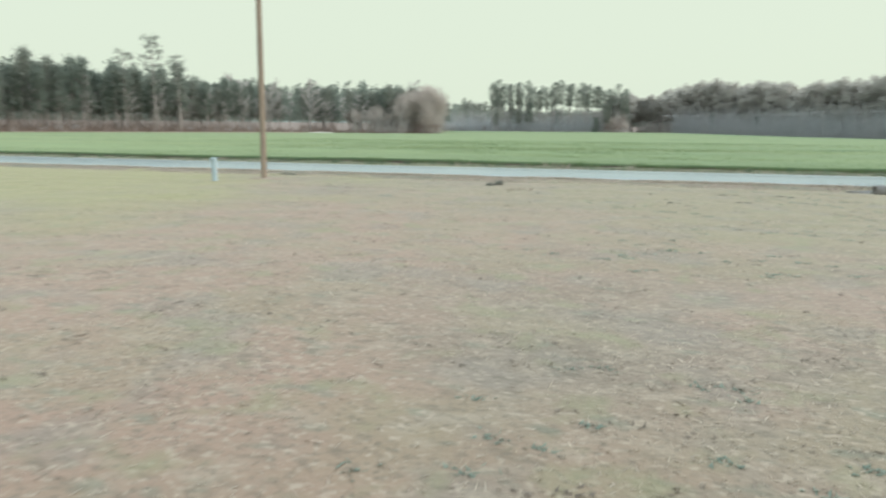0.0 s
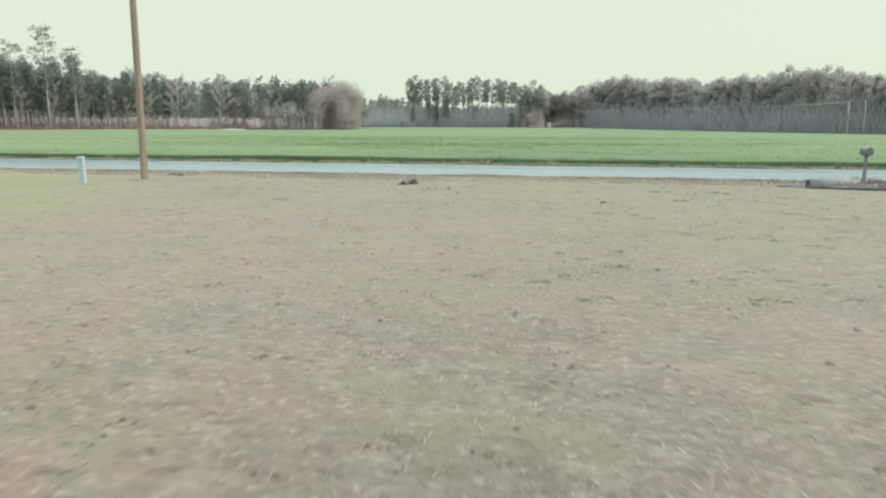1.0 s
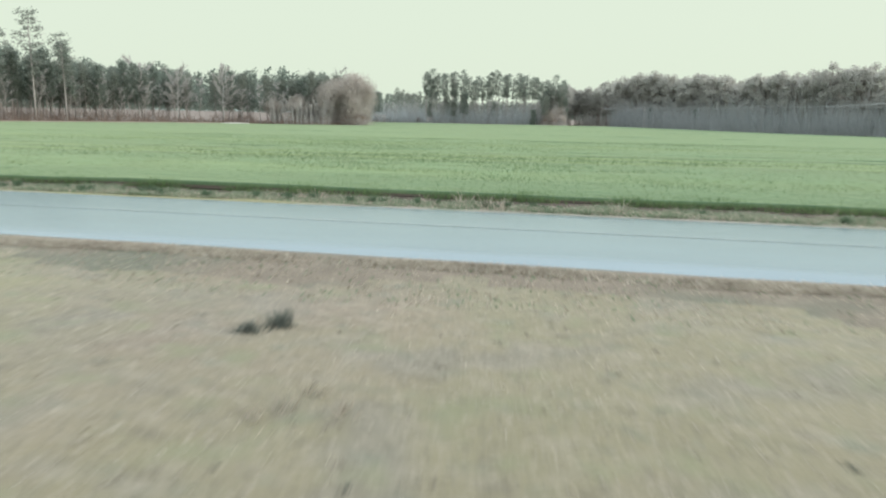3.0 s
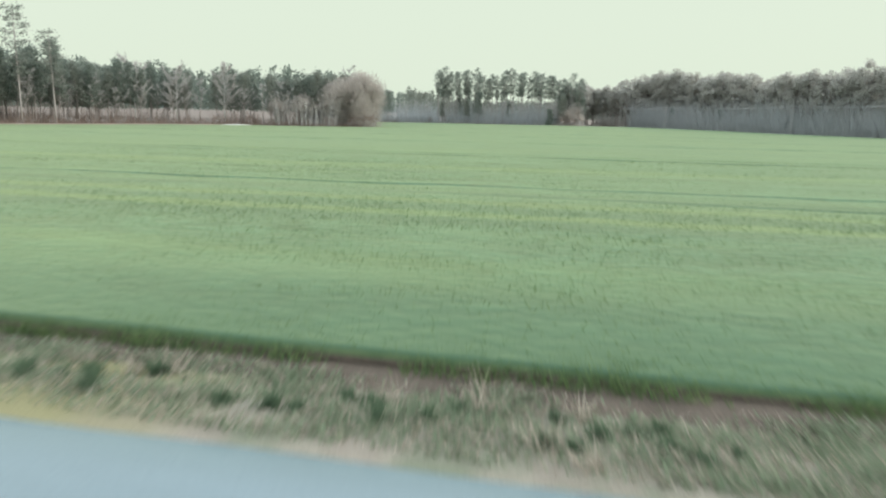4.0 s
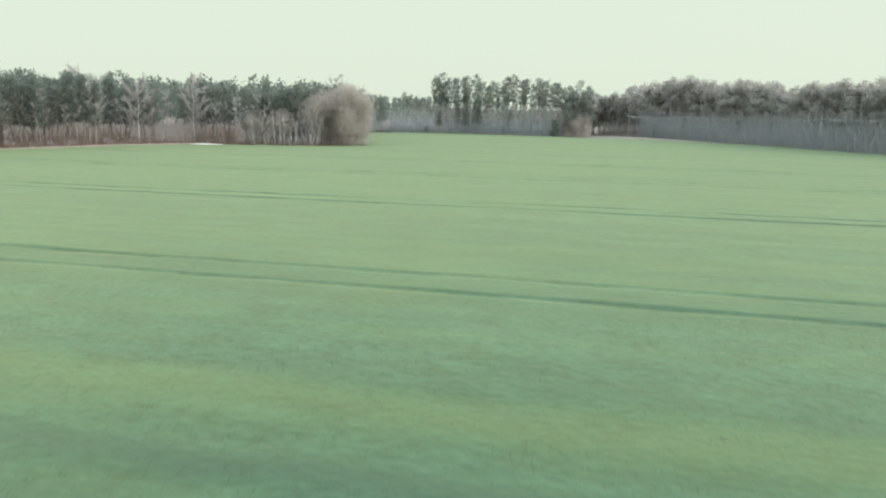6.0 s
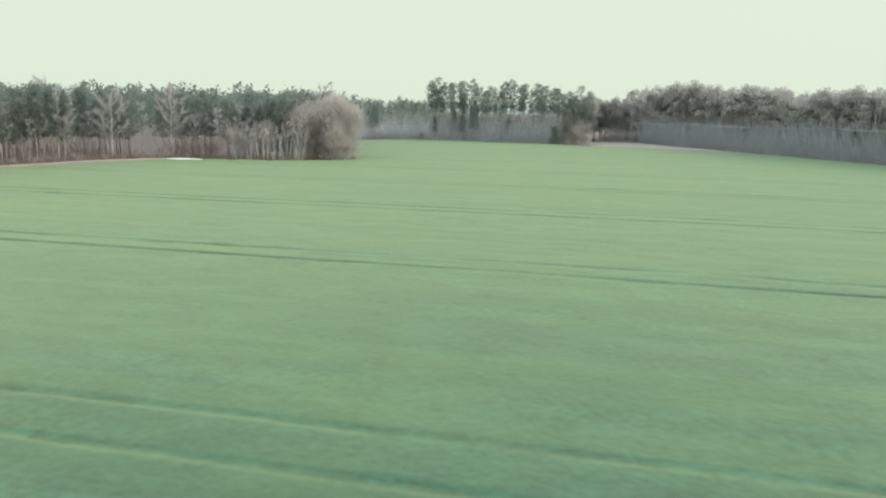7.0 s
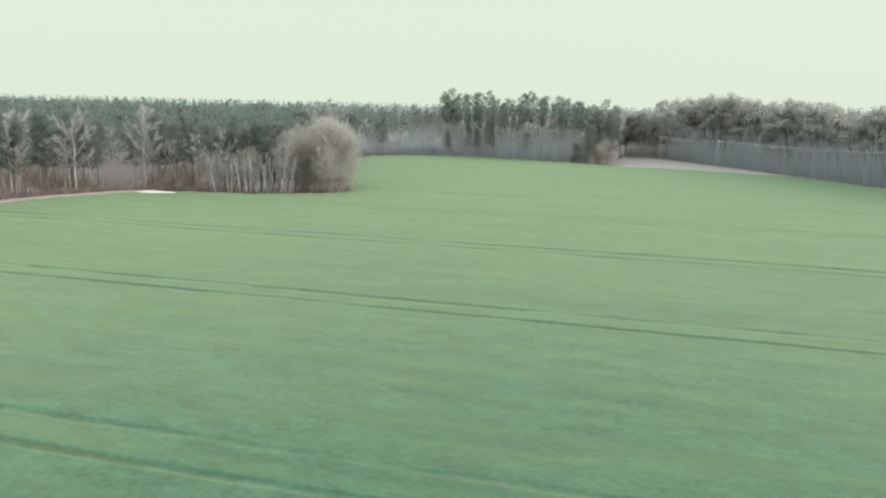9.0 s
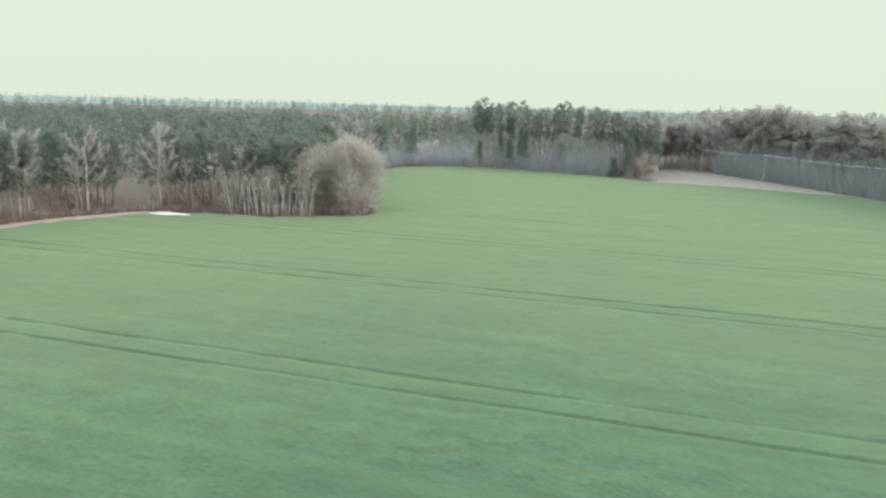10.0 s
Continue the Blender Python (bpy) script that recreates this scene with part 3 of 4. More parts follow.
def bare_tree(seed, height, spread, twigs, wood=PALE_BARK, twig=TWIG, stems=1, low=0.35, name="bare_tree", fine=1.0):
    """A leafless broadleaf: crooked trunks that run up to the top, rising limbs that fork, and a thin haze of twigs."""
    rng = np.random.default_rng(seed)
    tree = new(name)
    trunk, ends = Pile(), []
    for k in range(stems):
        a = rng.uniform(0, 2 * np.pi)
        lean = 0.03 if stems == 1 else rng.uniform(0.05, 0.24)
        h = height * (1 if stems == 1 else rng.uniform(0.7, 1))
        foot = np.array([math.cos(a), math.sin(a), 0]) * (0 if stems == 1 else rng.uniform(0.2, 1.3))
        path = [foot + np.array([math.cos(a) * lean, math.sin(a) * lean, 1]) * h * f + rng.normal(0, 0.012 * h, 3) * (f > 0) for f in (0, 0.22, 0.42, 0.62, 0.8, 0.96)]
        path[0][2] = -0.1
        r0 = (0.0080 * height + 0.03) * (1 if stems == 1 else 0.55)
        trunk.tube(path, [r0 * 1.15, r0 * 0.9, r0 * 0.75, r0 * 0.55, r0 * 0.32, 0.02], 6)
        for m in range(13 if stems == 1 else 4):
            f = low + (0.94 - low) * (m + rng.random()) / (13 if stems == 1 else 4)
            q = f * 5.0 / 0.96
            n = min(4, int(q))
            root = path[n] + (path[n + 1] - path[n]) * min(1, q - n)
            b = m * 2.4 + rng.normal(0, 0.5)
            reach = spread * h * (0.42 - 0.30 * f) * rng.uniform(0.6, 1.25)
            tip = root + np.array([math.cos(b) * reach, math.sin(b) * reach, reach * rng.uniform(0.5, 1.3)])
            mid = (root + tip) / 2 + np.array([0, 0, -0.12 * reach]) + rng.normal(0, 0.07 * reach, 3)
            trunk.tube([root, mid, tip], [r0 * 0.30 * (1.2 - f), r0 * 0.19 * (1.2 - f), 0.012], 4)
            ends += [(root * 0.4 + mid * 0.6, tip), (mid, tip)]
            for w in range(3):
                u = rng.uniform(0.35, 0.9)
                p = mid + (tip - mid) * u if u > 0.5 else root + (mid - root) * (u + 0.45)
                e = p + (tip - root) * rng.uniform(0.25, 0.5) + rng.normal(0, 0.22 * reach, 3) + np.array([0, 0, 0.15 * reach])
                trunk.tube([p, e], [r0 * 0.10, 0.008], 3)
                ends.append((p, e))
        ends.append((path[4], path[5]))
    pick = rng.integers(0, len(ends), twigs)
    p = np.array([o[0] for o in ends])[pick]
    e = np.array([o[1] for o in ends])[pick]
    s = p + (e - p) * rng.random((twigs, 1))
    d = (e - p) / np.linalg.norm(e - p, axis=1)[:, None] * 0.7 + rng.normal(0, 0.55, (twigs, 3)) + np.array([0, 0, 0.35])
    d /= np.linalg.norm(d, axis=1)[:, None]
    length = rng.uniform(0.4, 1.2, (twigs, 1)) * height / 15
    side = np.cross(d, rng.normal(0, 1, (twigs, 3)))
    side /= np.linalg.norm(side, axis=1)[:, None]
    w = 0.024 * fine
    part("trunk", trunk.mesh("trunk", wood, True), tree)
    part("crown", soup("crown", np.stack([s - side * w, s + side * w, s + d * length], 1), 3, twig), tree)
    return tree


def haze_tree(seed, height, width, twigs, twig):
    """A dense leafless tree: rising stems under several soft-edged rounded domes of twigs, down to the ground."""
    rng = np.random.default_rng(seed)
    tree = new("bare_tree")
    stems, domes = Pile(), []
    for k in range(11):
        a, q = k * 2.4 + rng.normal(0, 0.3), math.sqrt((k + 0.3) / 11)
        c = np.array([math.cos(a) * q * width * 0.33, math.sin(a) * q * width * 0.33, height * (0.78 - 0.42 * q * rng.uniform(0.5, 1.1))])
        domes.append((c, width * rng.uniform(0.13, 0.22), min(c[2] * 0.9, height * rng.uniform(0.14, 0.25))))
        foot = np.array([c[0] * 0.3, c[1] * 0.3, -0.1])
        mid = foot * 0.45 + c * 0.55 + rng.normal(0, 0.25, 3)
        stems.tube([foot, mid, c], [0.012 * height, 0.007 * height, 0.02], 4)
    pick = rng.integers(0, len(domes), twigs)
    u = rng.normal(0, 1, (twigs, 3))
    u /= np.linalg.norm(u, axis=1)[:, None]
    lump = np.array([1 + 0.50 * noise.noise((v[0] * 2, v[1] * 2, v[2] * 2 + seed + int(k))) for v, k in zip(u, pick)])[:, None]
    size = np.array([[q[1], q[1], q[2]] for q in domes])[pick]
    s = np.array([q[0] for q in domes])[pick] + u * rng.random((twigs, 1)) ** 0.52 * lump * size
    low = rng.random(twigs) < 0.22
    s[low, 2] *= rng.random(low.sum())
    s[:, 2] = np.maximum(s[:, 2], rng.random(twigs) * 0.4)
    d = u * 0.6 + np.array([0, 0, 0.8]) + rng.normal(0, 0.35, (twigs, 3))
    d /= np.linalg.norm(d, axis=1)[:, None]
    side = np.cross(d, rng.normal(0, 1, (twigs, 3)))
    side /= np.linalg.norm(side, axis=1)[:, None]
    length = rng.uniform(0.04, 0.09, (twigs, 1)) * height
    wide = 0.0035 * height
    part("framework", stems.mesh("framework", PALE_BARK, True), tree)
    part("crown", soup("crown", np.stack([s - side * wide, s + side * wide, s + d * length], 1), 3, twig), tree)
    return tree


def broad_tree(seed, height, width, twigs, twig, bare=0.5):
    """A tall leafless tree with one trunk and a dense rounded crown of fine twigs."""
    rng = np.random.default_rng(seed)
    tree = new("broadleaf_tree")
    trunk, limbs, lobes = Pile(), Pile(), []
    r0 = 0.012 * height
    trunk.tube([(0, 0, -0.2), (0.1, 0, height * 0.3), (-0.1, 0.1, height * 0.62), (0, 0, height * 0.85)], [r0 * 1.2, r0, r0 * 0.6, 0.05], 7)
    for k in range(34):
        a = k * 2.4 + rng.normal(0, 0.3)
        f = rng.uniform(0.0, 1.0)
        reach = width * 0.5 * math.sqrt(max(0.08, 1 - (2 * f - 0.9) ** 2 * 0.8)) * rng.uniform(0.5, 0.85)
        tip = np.array([math.cos(a) * reach, math.sin(a) * reach, height * (bare + (0.9 - bare) * f)])
        root = (0, 0, max(height * 0.22, tip[2] - reach * 1.1))
        limbs.tube([root, tuple((np.array(root) + tip) / 2 + np.array([0, 0, -0.3])), tuple(tip)], [r0 * 0.45, r0 * 0.3, 0.03], 4)
        lobes.append((tip, width * rng.uniform(0.10, 0.17), height * rng.uniform(0.045, 0.08)))
    lobes.append((np.array([0, 0, height * 0.90]), width * 0.15, height * 0.07))
    pick = rng.integers(0, len(lobes), twigs)
    u = rng.normal(0, 1, (twigs, 3))
    u /= np.linalg.norm(u, axis=1)[:, None]
    size = np.array([[q[1], q[1], q[2]] for q in lobes])[pick]
    lump = np.array([1 + 0.35 * noise.noise((q[0] * 1.8, q[1] * 1.8, q[2] * 1.8 + seed + int(k))) for q, k in zip(u, pick)])[:, None]
    s = np.array([q[0] for q in lobes])[pick] + u * rng.random((twigs, 1)) ** 0.45 * lump * size
    part("trunk", trunk.mesh("trunk", PALE_BARK if seed % 2 else PINE_BARK, True), tree)
    part("framework", limbs.mesh("framework", PINE_BARK, True), tree)
    part("crown", soup("crown", cards(rng, s, 0.06, 0.33), 3, twig), tree)
    return tree


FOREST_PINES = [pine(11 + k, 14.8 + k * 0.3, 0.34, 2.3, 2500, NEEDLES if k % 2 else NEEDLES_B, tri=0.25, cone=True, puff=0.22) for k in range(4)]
TALL_PINES = [pine(41 + k, 21.8 + k * 0.45, 0.56, 1.9, 1150, NEEDLES, tri=0.24, puff=0.22) for k in range(5)]
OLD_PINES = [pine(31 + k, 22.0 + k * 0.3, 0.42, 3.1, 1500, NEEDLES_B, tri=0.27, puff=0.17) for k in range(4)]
BARE = [bare_tree(71 + k, 13.5 + k, 0.55, 1900, PINE_BARK, TWIG, low=0.3) for k in range(4)]
SLIM = [bare_tree(201 + k, 11.0 + k, 0.45, 1000, PINE_BARK, TWIG, stems=1 + k % 2, low=0.35, fine=1.25) for k in range(3)]
WIDE = [bare_tree(81 + k, 15.0, 0.85, 4200, twig=TWIG_PALE, low=0.28) for k in range(3)]
BROAD = [broad_tree(91 + k, 19.2 + 0.5 * k, 10.0, 4600, TWIG_OLIVE, 0.36) for k in range(4)]
STEMMY = [bare_tree(111 + k, 9.5 + k, 0.3, 420, PALE_BARK, TWIG_TAN, stems=7, low=0.55) for k in range(2)]
TAN = [haze_tree(131 + k, 15.6 - 4.6 * k, 15.0 - 5 * k, 14500 - 5500 * k, TWIG_TAN) for k in range(2)]
SHRUB = [haze_tree(151 + k, 3.2 + k, 4.6, 1700, BRUSH if k else TWIG) for k in range(2)]
CEDAR = [pine(171, 6.5, 0.03, 1.9, 900, NEEDLES, 0.35, cone=True)]

LABELS = {id(FOREST_PINES): ("dark green forest pine with a bare lower trunk", "pine tree", "pines of the wood"),
          id(TALL_PINES): ("tall thin pine with a ragged crown above bare trunk", "pine tree", "tall pines at the field's far end"),
          id(OLD_PINES): ("old tall pine with uneven spreading limbs at the wood's edge", "pine tree", "old pines at the wood's edge"),
          id(BARE): ("leafless pale-barked tree at the wood's edge", "tree", "bare trees along the wood"),
          id(SLIM): ("slender leafless grey sapling at the wood's edge", "tree", "saplings along the wood"),
          id(WIDE): ("large spreading leafless tree with a pale trunk", "tree", "bare trees along the wood"),
          id(BROAD): ("tall leafless grey-brown tree in the far wood", "tree", "bare trees of the far wood"),
          id(STEMMY): ("clump of pale leafless stems at the wood's edge", "tree", "pale stems at the wood's corner"),
          id(TAN): ("rounded tan leafless tree at the field's corner", "tree", "tan trees at the corner"),
          id(SHRUB): ("low leafless shrub beside the wheat", "shrub", "shrubs along the wood"),
          id(CEDAR): ("small dark evergreen cedar at the wood's edge", "cedar tree", "cedars along the wood")}
prng = random.Random(5)
used = set()


def plant(kinds, x, y, scale=1.0, which=None):
    """One tree of a kind, turned and sized by chance, its foot in the ground."""
    src = kinds[which % len(kinds)] if which is not None else prng.choice(kinds)
    s = scale * prng.uniform(0.94, 1.06)
    m = pose(x, y, float(land(x, y)) - 0.05, 0, 0, prng.uniform(0, 360))
    if src.name in used:
        ob = copy_thing(src, m)
    else:
        used.add(src.name)
        ob = src
        ob.matrix_basis = m
    ob.scale = (s, s, s * prng.uniform(0.95, 1.06))
    label, category, group = LABELS[id(kinds)]
    return tagged(ob, label, category, group)


def along(points, step, jitter=0.5):
    """Places along a line of points, at uneven steps."""
    out, carry = [], 0.0
    for (x1, y1), (x2, y2) in zip(points, points[1:]):
        length = math.hypot(x2 - x1, y2 - y1)
        t = carry
        while t < length:
            out.append((x1 + (x2 - x1) * t / length, y1 + (y2 - y1) * t / length, (x2 - x1) / length, (y2 - y1) / length))
            t += step * prng.uniform(1 - jitter, 1 + jitter)
        carry = t - length
    return out


LEFT_EDGE = [(-124, 86), (-113, 120), (-107, 146), (-104, 162), (-102, 173), (-96, 185), (-86, 190.5), (-73, 193), (-62, 199)]
INNER_EDGE = [(-63.5, 207), (-74.5, 226), (-93, 276), (-95, 299), (-87, 312)]
FAR_EDGE = [(-87, 312), (-71, 318), (-41, 311), (-24, 304), (-11, 299)]
BACK_EDGE = [(-13, 308), (-14, 332), (-11, 360), (8, 342)]
RIGHT_EDGE = [(8, 342), (25, 320), (39, 297), (57, 268), (77, 236), (110, 192), (156, 139)]

# left wood: bare trees in front, pines behind
for x, y, dx, dy in along(LEFT_EDGE[:-2], 8.0):
    d = prng.uniform(1.5, 5)
    plant(BARE, x - dy * d, y + dx * d, prng.uniform(0.55, 0.85))
for x, y, dx, dy in along(LEFT_EDGE, 1.9):
    d = prng.uniform(2.5, 9)
    plant(SLIM, x - dy * d, y + dx * d, prng.uniform(0.6, 0.95))
for k, (x, y) in enumerate(((-106.9, 170.4), (-102.6, 180.1), (-94.8, 189.0))):
    plant(WIDE, x, y, (1.04, 0.92, 1.0)[k], k)
for row in (6.5, 10.5, 14.5):
    for x, y, dx, dy in along(LEFT_EDGE, 3.8):
        d = row + prng.uniform(-1, 1.5)
        plant(FOREST_PINES, x - dy * d, y + dx * d, prng.uniform(0.80, 0.88) * (1.08 if y < 150 else 1.0))
for x, y, s, k in ((-108.5, 139.5, 0.88, 1), (-106.3, 145.5, 0.79, 3), (-112, 134, 0.82, 0)):
    plant(OLD_PINES, x, y, s, k)
for x, y, dx, dy in along(LEFT_EDGE[:5], 3.2):
    d = prng.uniform(2.5, 5.5)
    plant(FOREST_PINES, x - dy * d, y + dx * d, prng.uniform(0.86, 1.0) * (1.06 if y < 152 else 0.9))
for x, y, s, k in ((-63.6, 203.0, 0.98, 0), (-67.5, 201.8, 0.86, 0), (-70.8, 201.2, 0.76, 0), (-67, 212, 0.78, 0), (-77.5, 199.0, 0.66, 0), (-84, 196.5, 0.7, 1)):
    plant(TAN, x, y, s, k)
for x, y in ((-80.5, 190.3), (-77.6, 190.6), (-75.8, 191), (-74.2, 191.4), (-72.4, 192), (-70.8, 192.6), (-69.2, 193.4), (-67.8, 194)):
    plant(STEMMY, x, y, prng.uniform(0.66, 0.85))
for x, y, dx, dy in along(LEFT_EDGE, 6.5):
    plant(SHRUB, x + dy * 0.3 - dx * 1, y - dx * 0.3, prng.uniform(0.35, 0.7), 1)
for line in (LEFT_EDGE, INNER_EDGE, FAR_EDGE):
    for x, y, dx, dy in along(line, 5.0):
        plant(SHRUB, x - dy * prng.uniform(0.8, 3), y + dx * prng.uniform(0.8, 3), prng.uniform(0.4, 0.75))
for x, y, dx, dy in along(RIGHT_EDGE, 6.0):
    plant(SHRUB, x + abs(dy) * 0.6, y + abs(dx) * 0.6, prng.uniform(0.7, 1.2), 0)
for x, y in ((-61.3, 199.2), (-59.8, 200.6), (-64, 198.6)):
    plant(SHRUB, x, y, 0.9, 1)
# behind the corner, and the stand of tall pines at the far end
for row in (1.5, 6.0):
    for x, y, dx, dy in along(INNER_EDGE, 5.5):
        plant(FOREST_PINES if prng.random() < 0.6 else BARE, x - dy * row, y + dx * row, prng.uniform(0.8, 1.0) * (0.72 if y < 228 else 1))
for row in (1.0, 5.0):
    for x, y, dx, dy in along(FAR_EDGE, 4.2):
        plant(SLIM if prng.random() < 0.8 else FOREST_PINES, x - dy * row, y + dx * row, prng.uniform(0.62, 0.82))
for x, y, dx, dy in along([(-74, 320), (-41, 315), (-14, 306)], 1.05):
    plant(TALL_PINES, x - dy * prng.uniform(0, 9), y + dx * prng.uniform(0, 9), prng.uniform(0.84, 0.95) * (1 - 0.16 * float(smoothstep(-42, -14, x))))
plant(CEDAR, -23.5, 301.3, 0.95)
for x, y, s in ((-17.5, 304.0, 0.62), (-12.5, 302.5, 0.5), (-14.5, 308, 0.8)):
    plant(TAN, x, y, s, 1)
plant(BROAD, -15.5, 311, 0.68, 0)
plant(FOREST_PINES, -11.8, 309, 0.72, 1)
for x, y in ((-19, 300.2), (-15, 299), (-12.5, 298.4)):
    plant(SHRUB, x, y, 0.8)
# the far wood to the other side
for row in (4.0, 9.5):
    for x, y, dx, dy in along(RIGHT_EDGE, 5.4):
        plant(BROAD, x + abs(dy) * row, y + abs(dx) * row, prng.uniform(0.92, 1.0) * (1.17 if x < 26 else 1.14 if x < 42 else (1.06 if x < 78 else 0.92)))
for row in (14.0,):
    for x, y, dx, dy in along(RIGHT_EDGE[:4], 4.4):
        plant(BROAD, x + abs(dy) * row, y + abs(dx) * row, prng.uniform(0.9, 1.02))
for row in (1.0, 7.0):
    for x, y, dx, dy in along(BACK_EDGE, 4.6):
        plant(BROAD if y > 336 else FOREST_PINES, x - abs(dy) * row, y + abs(dx) * row, prng.uniform(0.80, 0.90))
for x, y, dx, dy in along(RIGHT_EDGE, 5.0):
    plant(BARE if prng.random() < 0.75 else FOREST_PINES, x + abs(dy) * 0.5, y + abs(dx) * 0.5, prng.uniform(0.5, 0.8))

plant(BROAD, 76.7, 264, 1.05, 1)
for x, y, s in ((80, 231, 1.35), (83, 228.5, 1.2), (86.5, 226, 1.4), (89, 223, 1.25), (78.5, 234, 1.15)):
    plant(SLIM, x, y, s)

# what lies behind: joined woods that nobody could count
def wood(name, spots, kinds, label, seed, share=1.0, material=None):
    """A far wood as one mesh of trunks and thinned crowns."""
    r = np.random.default_rng(seed)
    tris = []
    for x, y, s in spots:
        src = kinds[r.integers(0, len(kinds))]
        a = r.uniform(0, 2 * np.pi)
        c, sn = math.cos(a), math.sin(a)
        crown = [o for o in src.children if o.name.split(".")[0] == "crown"][0].data
        v = np.empty(len(crown.vertices) * 3, dtype=np.float32)
        crown.vertices.foreach_get("co", v)
        v = v.reshape(-1, 3, 3)
        v = v[r.random(len(v)) < share]
        mid = v.mean(1, keepdims=True)
        v = mid + (v - mid) * min(2.4, 1 / math.sqrt(share))
        v = np.stack([v[..., 0] * c - v[..., 1] * sn, v[..., 0] * sn + v[..., 1] * c, v[..., 2]], -1) * s
        tris.append(v + np.array([x, y, float(land(x, y))]))
    me = soup(name, np.concatenate(tris), 3, material)
    return tagged(new(name, me), label, "woodland", kind="stuff")


wr = np.random.default_rng(3)


def scatter(n, box, test):
    x = wr.uniform(box[0], box[1], n)
    y = wr.uniform(box[2], box[3], n)
    k = test(x, y)
    return [(float(a), float(b), float(s)) for a, b, s in zip(x[k], y[k], wr.uniform(0.85, 1.1, k.sum()))]


LEFT_WOOD = [(-600, 62), (-138, 88), (-124, 122), (-118, 147), (-115, 166), (-106, 192), (-90, 201), (-76, 204), (-72, 214), (-82, 232), (-101, 278), (-101, 314), (-110, 562), (-600, 562)]
wood("pine_wood", scatter(3000, (-420, -64, 84, 420), lambda x, y: inside(x, y, LEFT_WOOD)), FOREST_PINES, "dense dark green pine wood behind the field", 1, 0.06, NEEDLES)
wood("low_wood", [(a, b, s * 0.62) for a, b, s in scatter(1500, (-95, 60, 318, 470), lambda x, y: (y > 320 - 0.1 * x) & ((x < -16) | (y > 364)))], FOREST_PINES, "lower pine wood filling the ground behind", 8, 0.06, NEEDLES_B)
FAR_WOOD = [(-97, 324), (-72, 328), (-40, 324), (-8, 314), (6, 347), (30, 342), (60, 422), (-110, 422)]
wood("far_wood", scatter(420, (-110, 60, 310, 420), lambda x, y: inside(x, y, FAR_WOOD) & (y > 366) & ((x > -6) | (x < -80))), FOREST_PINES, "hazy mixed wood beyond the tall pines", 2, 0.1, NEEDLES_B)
RIGHT_WOOD = [(16, 344), (34, 322), (50, 300), (70, 270), (90, 242), (124, 200), (170, 146), (330, 152), (330, 452), (-10, 452), (-10, 370)]
wood("bare_wood", [(a, b, s * (0.9 + 0.3 * float(smoothstep(300, 420, b)))) for a, b, s in scatter(560, (2, 260, 140, 400), lambda x, y: inside(x, y, RIGHT_WOOD))], BROAD, "tall leafless grey-brown wood", 4, 0.10, TWIG_OLIVE)
ring = []
for k in range(3000):
    a, d = wr.uniform(-1.2, 0.75), wr.uniform(440, 1700)
    ring.append((math.sin(a) * d, math.cos(a) * d, wr.uniform(0.9, 1.3)))
wood("distant_woods", ring, FOREST_PINES, "distant wooded ridge along the horizon", 5, 0.025, NEEDLES)


def thicket(name, line, depth, n, tall, material, label, seed, even=2.6):
    """Thin upright stems and brush that fill the wood behind its edge."""
    g = np.random.default_rng(seed)
    pts = along(line, 0.5, 0.5)
    k = g.integers(0, len(pts), n)
    q = np.array(pts)[k]
    d = depth[0] + (depth[1] - depth[0]) * g.random(n)
    x, y = q[:, 0] - q[:, 3] * d + g.normal(0, 0.6, n), q[:, 1] + q[:, 2] * d + g.normal(0, 0.6, n)
    h = tall * (0.08 + 0.92 * g.random(n) ** even)
    t = blades(g, x, y, land(x, y) - 0.1, 1.0, 0.05, 0.45)
    base = (t[:, 0] + t[:, 1]) / 2
    t[:, 2] = base + (t[:, 2] - base) * h[:, None]
    return tagged(new(name, soup(name, t, 3, material)), label, "undergrowth", kind="stuff")


RIGHT_BACK = list(reversed(RIGHT_EDGE))
thicket("wood_thicket", LEFT_EDGE, (0.5, 14), 11000, 4.6, BRUSH, "reddish-brown saplings and brush under the bare trees", 61, 4.5)
thicket("wood_thicket", LEFT_EDGE, (14, 45), 12000, 8.0, BRUSH, "brown leafless saplings deep under the pines", 65, 3.0)
# the next three take the cool twig colour that imitates haze over farther edges
thicket("wood_thicket", INNER_EDGE + FAR_EDGE[1:4], (0, 14), 52000, 10.5, TWIG_HAZE, "grey leafless saplings and brush under the pines", 62, 2.2)
thicket("wood_thicket", RIGHT_BACK, (-18, -0.5), 80000, 12.0, TWIG_HAZE, "grey leafless saplings at the far wood's foot", 63, 1.8)
thicket("wood_thicket", RIGHT_BACK, (-2.5, 2.5), 42000, 13.0, TWIG_HAZE, "tall grey saplings along the far wood's front", 66, 1.7)
thicket("wood_thicket", BACK_EDGE, (2, 14), 18000, 9.0, TWIG, "brown leafless brush at the far wood's foot", 64)
# the line of hills beyond the woods, distance haze painted in as pale blue
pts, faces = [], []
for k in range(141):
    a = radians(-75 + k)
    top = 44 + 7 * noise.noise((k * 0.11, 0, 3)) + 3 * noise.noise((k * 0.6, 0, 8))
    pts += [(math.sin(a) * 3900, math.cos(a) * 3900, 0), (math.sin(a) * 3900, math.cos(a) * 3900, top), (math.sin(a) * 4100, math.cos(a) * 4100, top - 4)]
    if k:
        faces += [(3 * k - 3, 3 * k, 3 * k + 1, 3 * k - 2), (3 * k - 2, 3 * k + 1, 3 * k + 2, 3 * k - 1)]
